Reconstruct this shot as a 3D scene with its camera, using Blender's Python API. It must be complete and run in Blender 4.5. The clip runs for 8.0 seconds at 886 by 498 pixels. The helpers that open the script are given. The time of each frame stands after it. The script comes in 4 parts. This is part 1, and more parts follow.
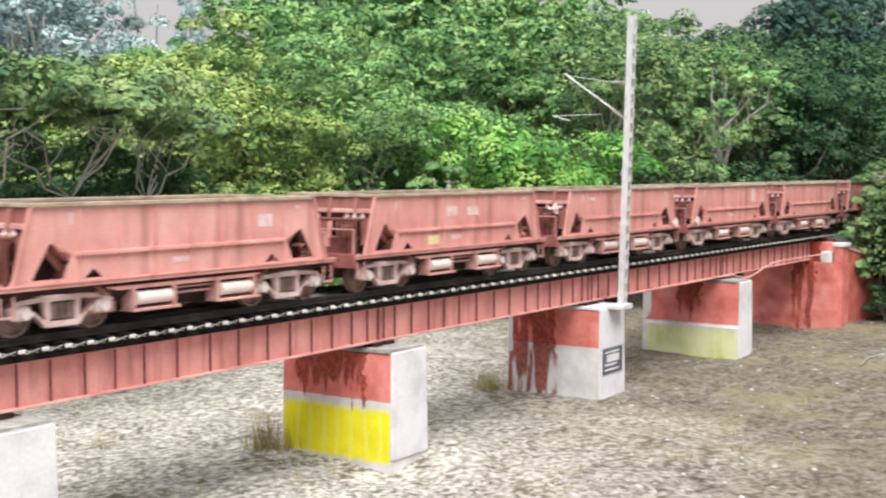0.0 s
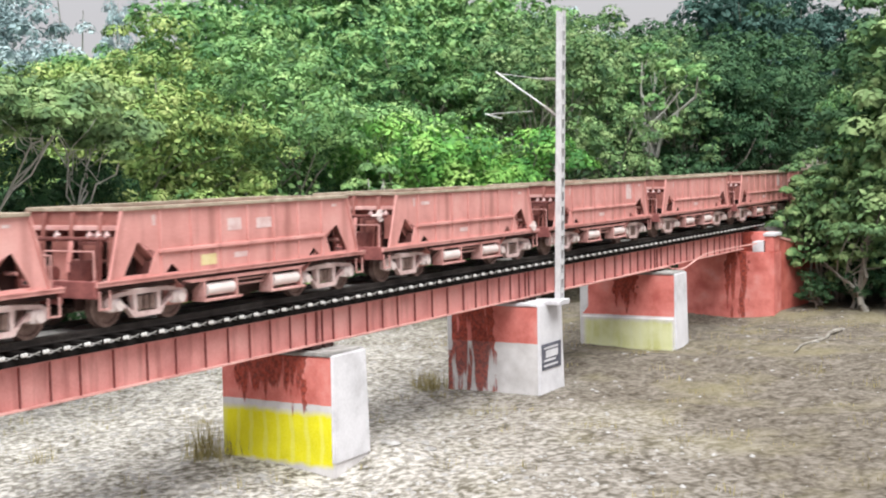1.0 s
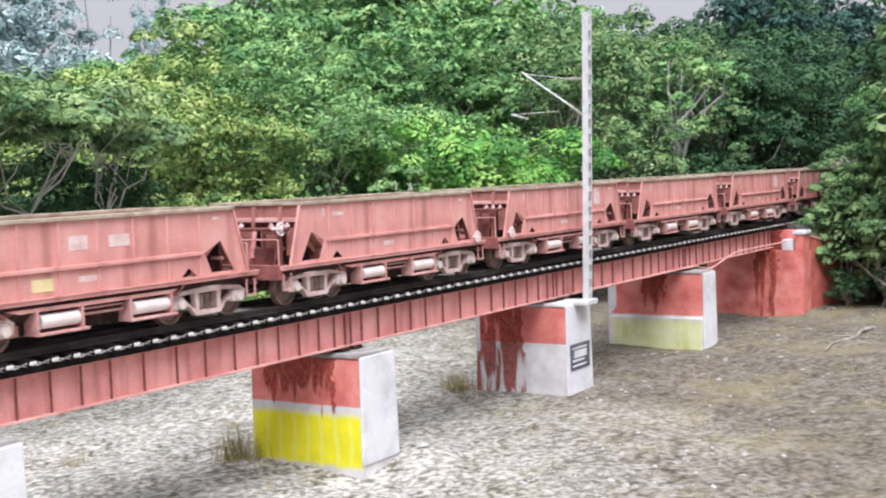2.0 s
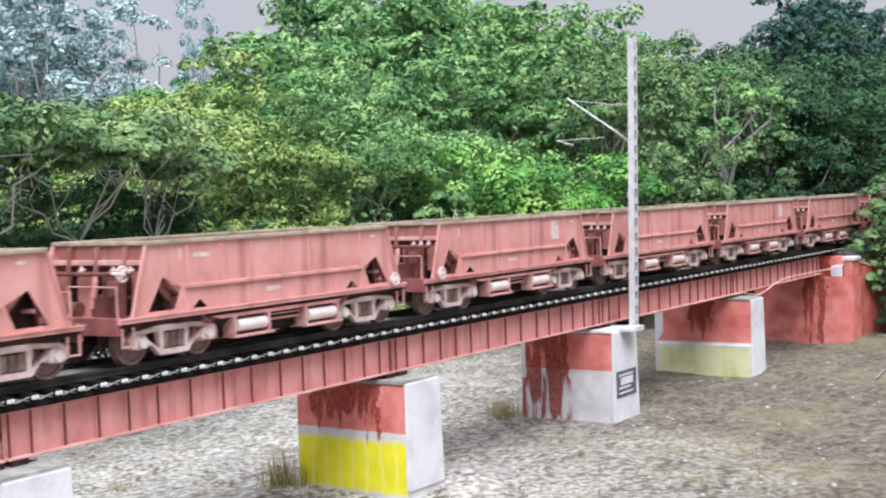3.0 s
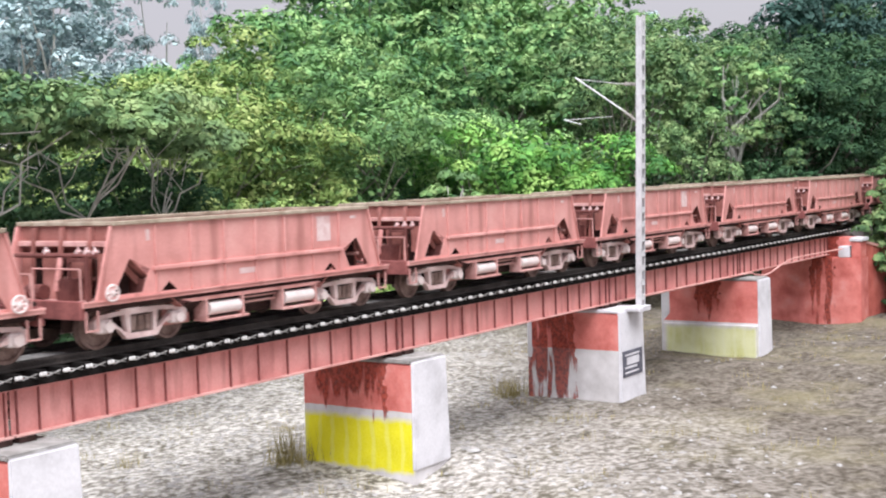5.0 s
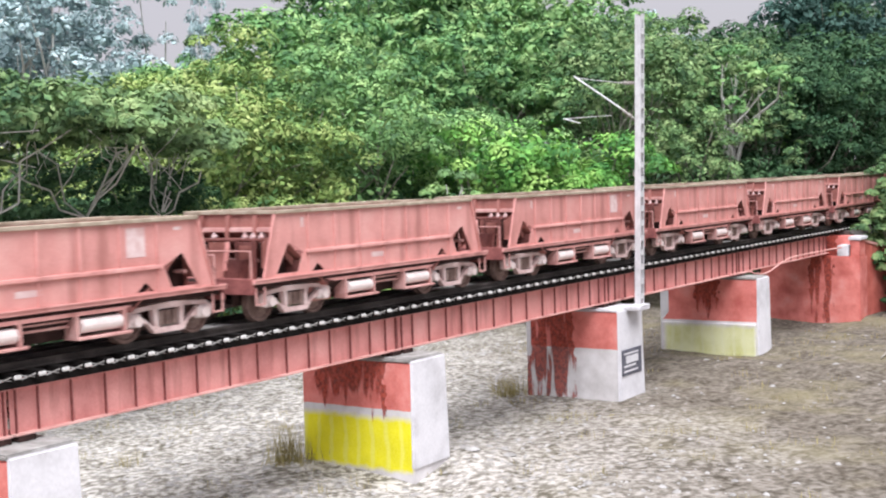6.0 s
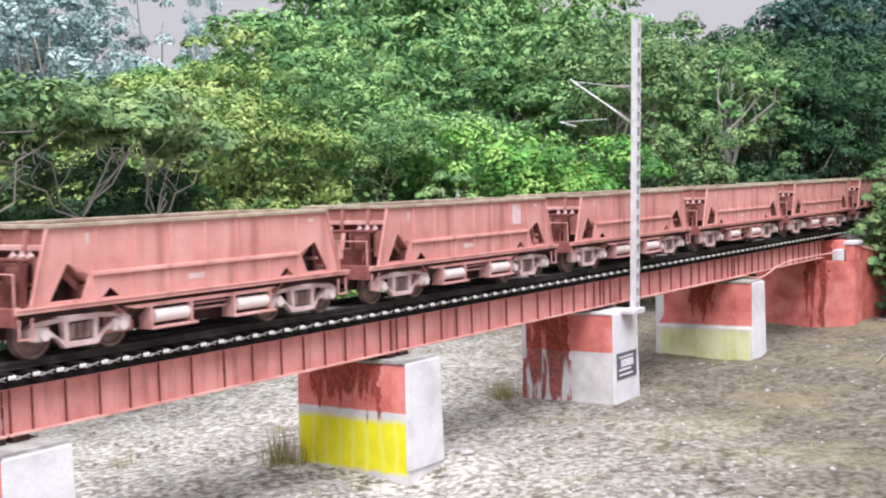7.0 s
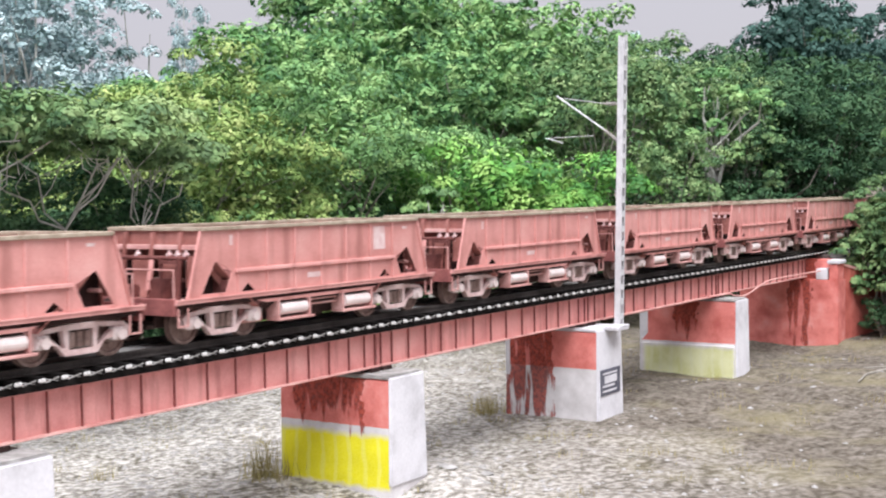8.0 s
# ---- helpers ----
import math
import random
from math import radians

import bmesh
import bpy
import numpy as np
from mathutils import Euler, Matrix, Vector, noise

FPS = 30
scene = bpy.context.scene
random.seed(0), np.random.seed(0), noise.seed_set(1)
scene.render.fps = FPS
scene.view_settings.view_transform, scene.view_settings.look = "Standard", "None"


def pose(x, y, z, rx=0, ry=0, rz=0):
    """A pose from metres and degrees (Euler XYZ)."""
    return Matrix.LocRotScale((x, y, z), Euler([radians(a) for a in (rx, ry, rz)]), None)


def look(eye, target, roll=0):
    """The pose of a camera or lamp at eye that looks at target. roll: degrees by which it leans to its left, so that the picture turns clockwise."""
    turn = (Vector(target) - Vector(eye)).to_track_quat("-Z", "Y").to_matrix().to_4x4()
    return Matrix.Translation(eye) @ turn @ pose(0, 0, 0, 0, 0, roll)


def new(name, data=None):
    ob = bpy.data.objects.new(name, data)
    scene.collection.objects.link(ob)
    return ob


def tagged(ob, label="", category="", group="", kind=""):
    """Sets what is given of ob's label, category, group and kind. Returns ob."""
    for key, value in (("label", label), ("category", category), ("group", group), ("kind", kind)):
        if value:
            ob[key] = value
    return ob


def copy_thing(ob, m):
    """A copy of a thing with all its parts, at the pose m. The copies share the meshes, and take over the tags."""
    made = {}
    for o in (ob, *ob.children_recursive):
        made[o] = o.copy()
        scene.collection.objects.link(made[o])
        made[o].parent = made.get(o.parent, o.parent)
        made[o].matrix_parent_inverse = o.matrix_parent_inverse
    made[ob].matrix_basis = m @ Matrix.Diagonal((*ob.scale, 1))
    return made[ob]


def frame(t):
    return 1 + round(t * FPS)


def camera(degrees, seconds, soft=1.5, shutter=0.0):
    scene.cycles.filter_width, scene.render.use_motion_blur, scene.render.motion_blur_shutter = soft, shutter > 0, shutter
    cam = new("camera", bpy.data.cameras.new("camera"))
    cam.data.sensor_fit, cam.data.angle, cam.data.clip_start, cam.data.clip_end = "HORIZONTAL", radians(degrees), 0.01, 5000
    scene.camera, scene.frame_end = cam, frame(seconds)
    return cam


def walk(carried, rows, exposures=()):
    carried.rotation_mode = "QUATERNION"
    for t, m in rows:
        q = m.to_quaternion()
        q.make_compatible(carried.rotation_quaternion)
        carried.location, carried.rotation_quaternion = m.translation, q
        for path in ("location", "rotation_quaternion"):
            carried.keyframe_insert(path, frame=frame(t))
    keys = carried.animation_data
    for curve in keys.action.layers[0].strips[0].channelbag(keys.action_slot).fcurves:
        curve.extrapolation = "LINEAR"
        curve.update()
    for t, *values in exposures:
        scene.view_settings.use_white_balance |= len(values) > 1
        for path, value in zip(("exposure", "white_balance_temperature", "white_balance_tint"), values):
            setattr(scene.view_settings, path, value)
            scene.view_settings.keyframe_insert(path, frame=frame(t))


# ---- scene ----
# Camera: held by hand, all but still in place, panning and tipping.
cam = camera(38.84, 8.0, soft=2.1, shutter=0.4)
EYE = (-22.07, -21.67, 3.38)
TURNS = [(0, -56.37, -3.69, -0.14),
         (0.5, -58.92, -3.76, 1.08),
         (1, -59.37, -3.72, 1.40),
         (1.5, -59.43, -3.79, 1.34),
         (1.7, -58.99, -3.60, 1.55),
         (2.8, -56.07, -3.52, 2.33),
         (3, -56.09, -2.36, 2.09),
         (3.5, -56.44, -2.28, 2.04),
         (4, -55.90, -3.19, 2.41),
         (4.5, -55.95, -3.34, 2.04),
         (4.7, -55.78, -3.28, 1.93),
         (5.8, -55.84, -3.35, 1.75),
         (6, -55.81, -3.36, 1.89),
         (6.5, -55.87, -3.50, 1.83),
         (7, -55.99, -3.25, 1.57),
         (7.5, -56.33, -3.17, 1.52),
         (8, -56.64, -2.59, 0.93)]
# the clip's camera settles its white balance on the way: seconds, stops, kelvin, tint
BALANCE = [(0, 0.52, 7000, 3), (1.0, 0.52, 6750, 3), (1.7, 0.52, 6500, 6), (2.8, 0.42, 6250, 5), (3.5, 0.42, 6250, 5), (4.5, 0.5, 6500, 8), (8, 0.52, 6500, 8)]
walk(cam, [(t, pose(*EYE, 90 + pitch, roll, yaw)) for t, yaw, pitch, roll in TURNS], BALANCE)

# ---------------------------------------------------------------- light
SUN_ELEV, SUN_AZ = 63.5, 150.0
world = bpy.data.worlds.new("sky")
scene.world = world
world.use_nodes = True
wn = world.node_tree
wn.nodes.clear()
sky = wn.nodes.new("ShaderNodeTexSky")
sky.sky_type = "NISHITA"
sky.sun_disc = False
sky.sun_elevation, sky.sun_rotation = radians(SUN_ELEV), radians(SUN_AZ)
sky.air_density, sky.dust_density, sky.ozone_density = 1.0, 6.0, 1.0
veil = wn.nodes.new("ShaderNodeMix")
veil.data_type = "RGBA"
veil.inputs["Factor"].default_value = 0.72
veil.inputs["B"].default_value = (8.7, 8.3, 9.3, 1.0)
back = wn.nodes.new("ShaderNodeBackground")
back.inputs["Strength"].default_value = 0.065
out = wn.nodes.new("ShaderNodeOutputWorld")
wn.links.new(sky.outputs["Color"], veil.inputs["A"])
wn.links.new(veil.outputs["Result"], back.inputs["Color"])
wn.links.new(back.outputs["Background"], out.inputs["Surface"])

sun_data = bpy.data.lights.new("sun", "SUN")
sun_data.energy, sun_data.angle, sun_data.color = 5.0, radians(52), (0.98, 0.97, 1.03)
sun = new("sun", sun_data)
sun.matrix_world = look((0, 0, 60), (22.5, 17, 3))


# ---------------------------------------------------------------- materials
def shader(name, rough=0.7, metal=0.0):
    m = bpy.data.materials.new(name)
    m.use_nodes = True
    b = m.node_tree.nodes["Principled BSDF"]
    b.inputs["Roughness"].default_value = rough
    b.inputs["Metallic"].default_value = metal
    b.inputs["Specular IOR Level"].default_value = 0.12 if rough > 0.7 else 0.3
    return m, m.node_tree, b


def node(tree, kind, **inputs):
    n = tree.nodes.new(kind)
    for k, v in inputs.items():
        n.inputs[k.replace("_", " ")].default_value = v
    return n


def ramp(tree, fac, stops):
    r = tree.nodes.new("ShaderNodeValToRGB")
    while len(r.color_ramp.elements) < len(stops):
        r.color_ramp.elements.new(0.5)
    for e, (p, c) in zip(r.color_ramp.elements, stops):
        e.position, e.color = p, (*c, 1)
    tree.links.new(fac, r.inputs["Fac"])
    return r.outputs["Color"]


def grain(tree, scale, detail=5.0, stretch=(1, 1, 1), kind="Object"):
    co = tree.nodes.new("ShaderNodeTexCoord")
    mp = tree.nodes.new("ShaderNodeMapping")
    mp.inputs["Scale"].default_value = stretch
    tree.links.new(co.outputs[kind], mp.inputs["Vector"])
    n = node(tree, "ShaderNodeTexNoise", Scale=scale, Detail=detail)
    tree.links.new(mp.outputs["Vector"], n.inputs["Vector"])
    return n.outputs["Fac"]


def blend(tree, fac, a, b, mode="MIX"):
    m = tree.nodes.new("ShaderNodeMix")
    m.data_type, m.blend_type = "RGBA", mode
    for sock, v in (("Factor", fac), ("A", a), ("B", b)):
        i = next(s for s in m.inputs if s.name == sock and s.enabled)
        if isinstance(v, bpy.types.NodeSocket):
            tree.links.new(v, i)
        else:
            i.default_value = v if isinstance(v, float) else (*v, 1)
    return next(o for o in m.outputs if o.enabled)


def bump(tree, b, fac, strength, dist=0.02):
    n = node(tree, "ShaderNodeBump", Strength=strength, Distance=dist)
    tree.links.new(fac, n.inputs["Height"])
    tree.links.new(n.outputs["Normal"], b.inputs["Normal"])


def surface(name, dark, mid, light, scale=1.2, fine=14.0, rough=0.75, metal=0.0, bumpy=0.25, stretch=(1, 1, 1), vary=0.0, bdist=0.02):
    """Two scales of grain: large stains in the colour, fine relief."""
    m, tree, b = shader(name, rough, metal)
    big, small = grain(tree, scale, 6, stretch), grain(tree, fine, 4)
    c = ramp(tree, big, [(0.3, dark), (0.5, mid), (0.72, light)])
    c = blend(tree, 0.28, c, ramp(tree, small, [(0.3, dark), (0.7, light)]))
    if vary:
        info = tree.nodes.new("ShaderNodeObjectInfo")
        c = blend(tree, vary, c, ramp(tree, info.outputs["Random"], [(0.0, dark), (1.0, light)]))
    tree.links.new(c, b.inputs["Base Color"])
    bump(tree, b, small, bumpy, bdist)
    return m


def streaked(name, dark, mid, light, streak, amount=0.5, rough=0.7, sx=2.2, vary=0.0):
    """Weathered paint with upright runs of rust or dust."""
    m, tree, b = shader(name, rough)
    big, small = grain(tree, 0.9, 6), grain(tree, 18, 4)
    runs = grain(tree, sx, 5, (1, 1, 0.14))
    c = ramp(tree, big, [(0.3, dark), (0.5, mid), (0.74, light)])
    c = blend(tree, 0.2, c, ramp(tree, small, [(0.3, dark), (0.7, light)]))
    if vary:
        info = tree.nodes.new("ShaderNodeObjectInfo")
        c = blend(tree, vary, c, ramp(tree, info.outputs["Random"], [(0.0, dark), (0.5, mid), (1.0, light)]))
    k = ramp(tree, runs, [(0.54, (0, 0, 0)), (0.7, (amount,) * 3)])
    c = blend(tree, k, c, streak)
    tree.links.new(c, b.inputs["Base Color"])
    bump(tree, b, small, 0.2)
    return m


M = {}
M["wagon"] = streaked("wagon_paint", (0.44, 0.18, 0.16), (0.66, 0.305, 0.28), (0.78, 0.45, 0.42), (0.28, 0.10, 0.085), 0.5, 0.62, 2.0, 0.25)
# browner wagon paint: grime plus the shade between wagons in the colour
M["wagon_end"] = streaked("grimy_shaded_wagon_end_paint", (0.20, 0.075, 0.062), (0.36, 0.15, 0.13), (0.52, 0.26, 0.23), (0.12, 0.04, 0.034), 0.6, 0.75, 2.4)
M["wagon_dust"] = surface("dusty_wagon_steel", (0.40, 0.18, 0.165), (0.58, 0.31, 0.285), (0.72, 0.48, 0.45), 1.6, 16, 0.8, 0, 0.25)
# worn steel darkened further for the shadow inside the wagon ends
M["wagon_in"] = surface("ore_worn_shaded_steel", (0.07, 0.026, 0.024), (0.14, 0.052, 0.047), (0.24, 0.10, 0.09), 1.4, 12, 0.75)
M["rim"] = surface("rim_steel", (0.22, 0.17, 0.12), (0.38, 0.31, 0.24), (0.52, 0.45, 0.36), 2.5, 20, 0.7)
M["bogie"] = surface("bogie_casting", (0.42, 0.25, 0.235), (0.74, 0.55, 0.53), (0.86, 0.74, 0.72), 2.5, 16, 0.75)
M["wheel"] = surface("wheel_steel", (0.10, 0.06, 0.05), (0.22, 0.14, 0.12), (0.40, 0.30, 0.27), 3.0, 20, 0.6, 0.3)
M["cyl"] = surface("pale_cylinder_paint", (0.60, 0.48, 0.46), (0.76, 0.66, 0.64), (0.84, 0.78, 0.76), 2.0, 18, 0.6)
# grime, and the deep shade below the wagons put into the colour
M["under"] = surface("underframe_grime_and_shade", (0.02, 0.012, 0.011), (0.04, 0.022, 0.02), (0.08, 0.045, 0.04), 2.0, 14, 0.85)
M["mark"] = surface("worn_white_lettering", (0.56, 0.33, 0.32), (0.68, 0.50, 0.49), (0.78, 0.66, 0.65), 5.0, 30, 0.7)
M["mark_y"] = surface("worn_yellow_patch", (0.55, 0.42, 0.22), (0.72, 0.60, 0.30), (0.80, 0.70, 0.42), 3.0, 30, 0.7)
M["girder"] = streaked("girder_red_oxide", (0.48, 0.18, 0.17), (0.66, 0.285, 0.265), (0.75, 0.38, 0.355), (0.30, 0.10, 0.09), 0.5, 0.6, 3.0)
# rust together with painted-in shade: stiffener shadow lines, wagon end beams
M["seam"] = surface("rust_and_shade_seam", (0.13, 0.042, 0.04), (0.24, 0.08, 0.075), (0.36, 0.125, 0.115), 2.5, 18, 0.7)
M["flange"] = surface("flange_red_oxide", (0.46, 0.19, 0.17), (0.62, 0.32, 0.29), (0.74, 0.48, 0.44), 1.5, 18, 0.65)
M["rail"] = surface("rail_steel", (0.022, 0.018, 0.017), (0.05, 0.043, 0.04), (0.11, 0.095, 0.09), 2.0, 20, 0.6, 0.3)
M["sleeper"] = surface("sleeper_grey", (0.10, 0.09, 0.085), (0.16, 0.15, 0.14), (0.24, 0.22, 0.21), 3.0, 20, 0.85)
M["sleeper_end"] = surface("whitewashed_sleeper_end", (0.40, 0.39, 0.38), (0.70, 0.69, 0.68), (0.84, 0.83, 0.82), 12.0, 20, 0.8)
M["black"] = surface("creosoted_timber", (0.005, 0.0045, 0.0045), (0.010, 0.009, 0.0085), (0.024, 0.021, 0.02), 3.0, 20, 0.95)
M["white"] = surface("whitewash", (0.50, 0.49, 0.51), (0.67, 0.66, 0.69), (0.75, 0.74, 0.77), 1.2, 12, 0.85, 0, 0.3)
M["pole"] = surface("galvanised_steel", (0.50, 0.50, 0.52), (0.66, 0.66, 0.68), (0.78, 0.78, 0.80), 3.0, 24, 0.5, 0.2)
M["insul"] = surface("insulator_porcelain", (0.38, 0.35, 0.33), (0.52, 0.49, 0.47), (0.62, 0.60, 0.58), 3.0, 24, 0.25)
M["plate"] = surface("sign_grey", (0.06, 0.06, 0.08), (0.10, 0.10, 0.13), (0.16, 0.16, 0.19), 3.0, 24, 0.6)
M["ballast"] = surface("ballast", (0.05, 0.045, 0.042), (0.11, 0.10, 0.095), (0.20, 0.18, 0.17), 6.0, 20, 0.9, 0, 0.8, (1, 1, 1), 0, 0.05)
M["stone"] = surface("river_stone", (0.18, 0.172, 0.164), (0.30, 0.29, 0.278), (0.45, 0.44, 0.43), 2.5, 9, 0.85, 0, 0.3)
M["drygrass"] = surface("dry_grass", (0.16, 0.13, 0.05), (0.30, 0.25, 0.11), (0.42, 0.38, 0.18), 1.0, 6, 0.9)
M["bark"] = surface("bark", (0.14, 0.12, 0.10), (0.26, 0.24, 0.21), (0.40, 0.38, 0.34), 1.5, 8, 0.9, 0, 0.6, (1, 1, 0.3))

M["bark_pale"] = surface("pale_bark", (0.30, 0.29, 0.27), (0.48, 0.47, 0.44), (0.62, 0.61, 0.58), 1.5, 8, 0.9, 0, 0.6, (1, 1, 0.3))


def painted_pier(name, face_paint):
    """Red oxide above, whitewash below, rust and wash running down; on one face a sprayed yellow patch."""
    m, tree, b = shader(name, 0.85)
    co = tree.nodes.new("ShaderNodeTexCoord")
    xyz = tree.nodes.new("ShaderNodeSeparateXYZ")
    tree.links.new(co.outputs["Object"], xyz.inputs["Vector"])

    y0 = xyz.outputs["Y"]

    def calc(op, a, v=0.0):
        n = tree.nodes.new("ShaderNodeMath")
        n.operation = op
        for i, q in enumerate((a, v)):
            if isinstance(q, bpy.types.NodeSocket):
                tree.links.new(q, n.inputs[i])
            else:
                n.inputs[i].default_value = q
        return n.outputs[0]

    big, small, runs = grain(tree, 1.3, 6), grain(tree, 16, 4), grain(tree, 3.2, 9, (1, 1, 0.17))
    red = ramp(tree, big, [(0.3, (0.52, 0.115, 0.095)), (0.55, (0.72, 0.22, 0.19)), (0.75, (0.77, 0.33, 0.295))])
    white = ramp(tree, big, [(0.3, (0.52, 0.50, 0.50)), (0.6, (0.72, 0.70, 0.71)), (0.8, (0.78, 0.77, 0.78))])
    yellow = ramp(tree, big, [(0.3, face_paint[0]), (0.6, face_paint[1])])
    # brushed on in upright bands, thin between them
    band = calc("SINE", calc("ADD", calc("MULTIPLY", y0, 13.0), calc("MULTIPLY", grain(tree, 1.1, 3), 5.0)))
    yellow = blend(tree, ramp(tree, band, [(0.35, (0, 0, 0)), (0.95, (0.42,) * 3)]), yellow, face_paint[10])
    rust = ramp(tree, grain(tree, 9, 4), [(0.4, (0.17, 0.018, 0.010)), (0.6, (0.40, 0.055, 0.03))])
    z, y = xyz.outputs["Z"], xyz.outputs["Y"]
    geo = tree.nodes.new("ShaderNodeNewGeometry")
    facing = tree.nodes.new("ShaderNodeSeparateXYZ")
    tree.links.new(geo.outputs["Normal"], facing.inputs["Vector"])
    wob = calc("MULTIPLY", calc("SUBTRACT", grain(tree, 3.0, 4), 0.5), 0.22)
    zz, yy = calc("ADD", z, wob), calc("ADD", y, calc("MULTIPLY", wob, 3.0))
    # runs start under the girder and thin out downwards
    rk = calc("ADD", runs, calc("MULTIPLY", calc("ADD", z, face_paint[5]), face_paint[8]))
    middle = calc("LESS_THAN", calc("ABSOLUTE", calc("SUBTRACT", yy, face_paint[6])), face_paint[7])
    rk = calc("MULTIPLY", ramp(tree, rk, [(0.49, (0, 0, 0)), (0.56, (0.9,) * 3)]), middle)
    upper = calc("GREATER_THAN", calc("ADD", z, calc("MULTIPLY", wob, 0.25)), face_paint[2])
    c = blend(tree, upper, white, red)

    def fade(v, a, b):
        n = tree.nodes.new("ShaderNodeMapRange")
        n.inputs["From Min"].default_value, n.inputs["From Max"].default_value = a, b
        tree.links.new(v, n.inputs["Value"])
        return n.outputs["Result"]

    spray = calc("MULTIPLY", fade(zz, face_paint[3], face_paint[3] - 0.2), fade(zz, face_paint[9], face_paint[9] + 0.14))
    spray = calc("MULTIPLY", spray, fade(calc("ABSOLUTE", y), 2.3 if face_paint[4] < 1 else 1.95, 2.1 if face_paint[4] < 1 else 1.86))
    spray = calc("MULTIPLY", spray, calc("LESS_THAN", facing.outputs["X"], -0.5))
    c = blend(tree, calc("MULTIPLY", spray, face_paint[4]), c, yellow)
    c = blend(tree, rk, c, rust)
    tree.links.new(blend(tree, 0.06, c, ramp(tree, small, [(0.3, (0.2, 0.1, 0.09)), (0.7, (0.8, 0.75, 0.74))])), b.inputs["Base Color"])
    bump(tree, b, small, 0.35)
    return m


#            yellow dark, yellow light, red above z, yellow below z, strength, run reach, run centre y, run half width, run fall, yellow ends at z, thin yellow
YEL = ((0.74, 0.68, 0.008), (0.86, 0.80, 0.012))
PALE = ((0.62, 0.64, 0.22), (0.74, 0.76, 0.40))
M["pier_bright"] = painted_pier("pier_paint_yellow", (*YEL, -2.97, -3.12, 1.0, 2.62, 0.2, 1.25, 0.24, -4.72, (0.80, 0.79, 0.22)))
M["pier_rusty"] = painted_pier("pier_paint_rusty", (*YEL, -2.98, -9.0, 0.0, 4.9, 0.95, 1.05, 0.05, -4.72, (0.80, 0.79, 0.22)))
M["pier_pale"] = painted_pier("pier_paint_pale", (*PALE, -3.52, -3.62, 0.85, 2.95, 0.3, 0.55, 0.30, -5.4, (0.74, 0.76, 0.5)))
M["wing"] = streaked("wing_wall_red", (0.34, 0.07, 0.055), (0.56, 0.15, 0.12), (0.66, 0.24, 0.20), (0.13, 0.03, 0.022), 0.7, 0.85, 1.3)
M["abutment"] = painted_pier("abutment_paint", (*YEL, -9.0, -12.0, 0.0, 4.1, -0.75, 0.62, 0.06, -4.72, (0.80, 0.79, 0.22)))


def leafy(name, dark, mid, light, vary=0.5):
    m, tree, b = shader(name, 0.6)
    b.inputs["Specular IOR Level"].default_value = 0.16
    geo = tree.nodes.new("ShaderNodeNewGeometry")
    info = tree.nodes.new("ShaderNodeObjectInfo")
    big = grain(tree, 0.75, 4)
    # clump-sized noise puts bright sprays and dark gaps into the leaf colour
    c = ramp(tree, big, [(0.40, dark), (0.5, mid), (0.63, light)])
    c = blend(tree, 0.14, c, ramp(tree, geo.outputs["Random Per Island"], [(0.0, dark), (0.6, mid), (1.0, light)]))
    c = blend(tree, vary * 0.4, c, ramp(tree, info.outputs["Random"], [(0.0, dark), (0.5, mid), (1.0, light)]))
    tree.links.new(c, b.inputs["Base Color"])
    t = tree.nodes.new("ShaderNodeBsdfTranslucent")
    tree.links.new(c, t.inputs["Color"])
    mix = tree.nodes.new("ShaderNodeMixShader")
    mix.inputs[0].default_value = 0.08
    tree.links.new(b.outputs[0], mix.inputs[1])
    tree.links.new(t.outputs[0], mix.inputs[2])
    tree.links.new(mix.outputs[0], tree.nodes["Material Output"].inputs["Surface"])
    return m


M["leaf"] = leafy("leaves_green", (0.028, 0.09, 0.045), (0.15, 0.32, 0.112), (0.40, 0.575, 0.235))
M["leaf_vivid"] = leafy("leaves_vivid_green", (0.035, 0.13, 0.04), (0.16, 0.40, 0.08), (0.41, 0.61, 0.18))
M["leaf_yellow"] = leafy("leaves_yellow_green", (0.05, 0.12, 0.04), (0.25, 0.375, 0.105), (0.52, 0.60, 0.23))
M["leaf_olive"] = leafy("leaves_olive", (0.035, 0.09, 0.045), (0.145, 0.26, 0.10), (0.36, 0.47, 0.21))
# darkened leaf copy: shade low in the wood put into the colour
M["leaf_dark"] = leafy("leaves_shade_dark", (0.014, 0.048, 0.024), (0.042, 0.105, 0.046), (0.11, 0.20, 0.09))
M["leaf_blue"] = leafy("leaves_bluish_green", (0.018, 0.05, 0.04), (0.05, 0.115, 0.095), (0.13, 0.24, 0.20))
# bluish and very pale: distance haze put into the leaf colour
M["leaf_far"] = leafy("leaves_hazed_pale", (0.22, 0.32, 0.33), (0.38, 0.50, 0.52), (0.56, 0.66, 0.68))


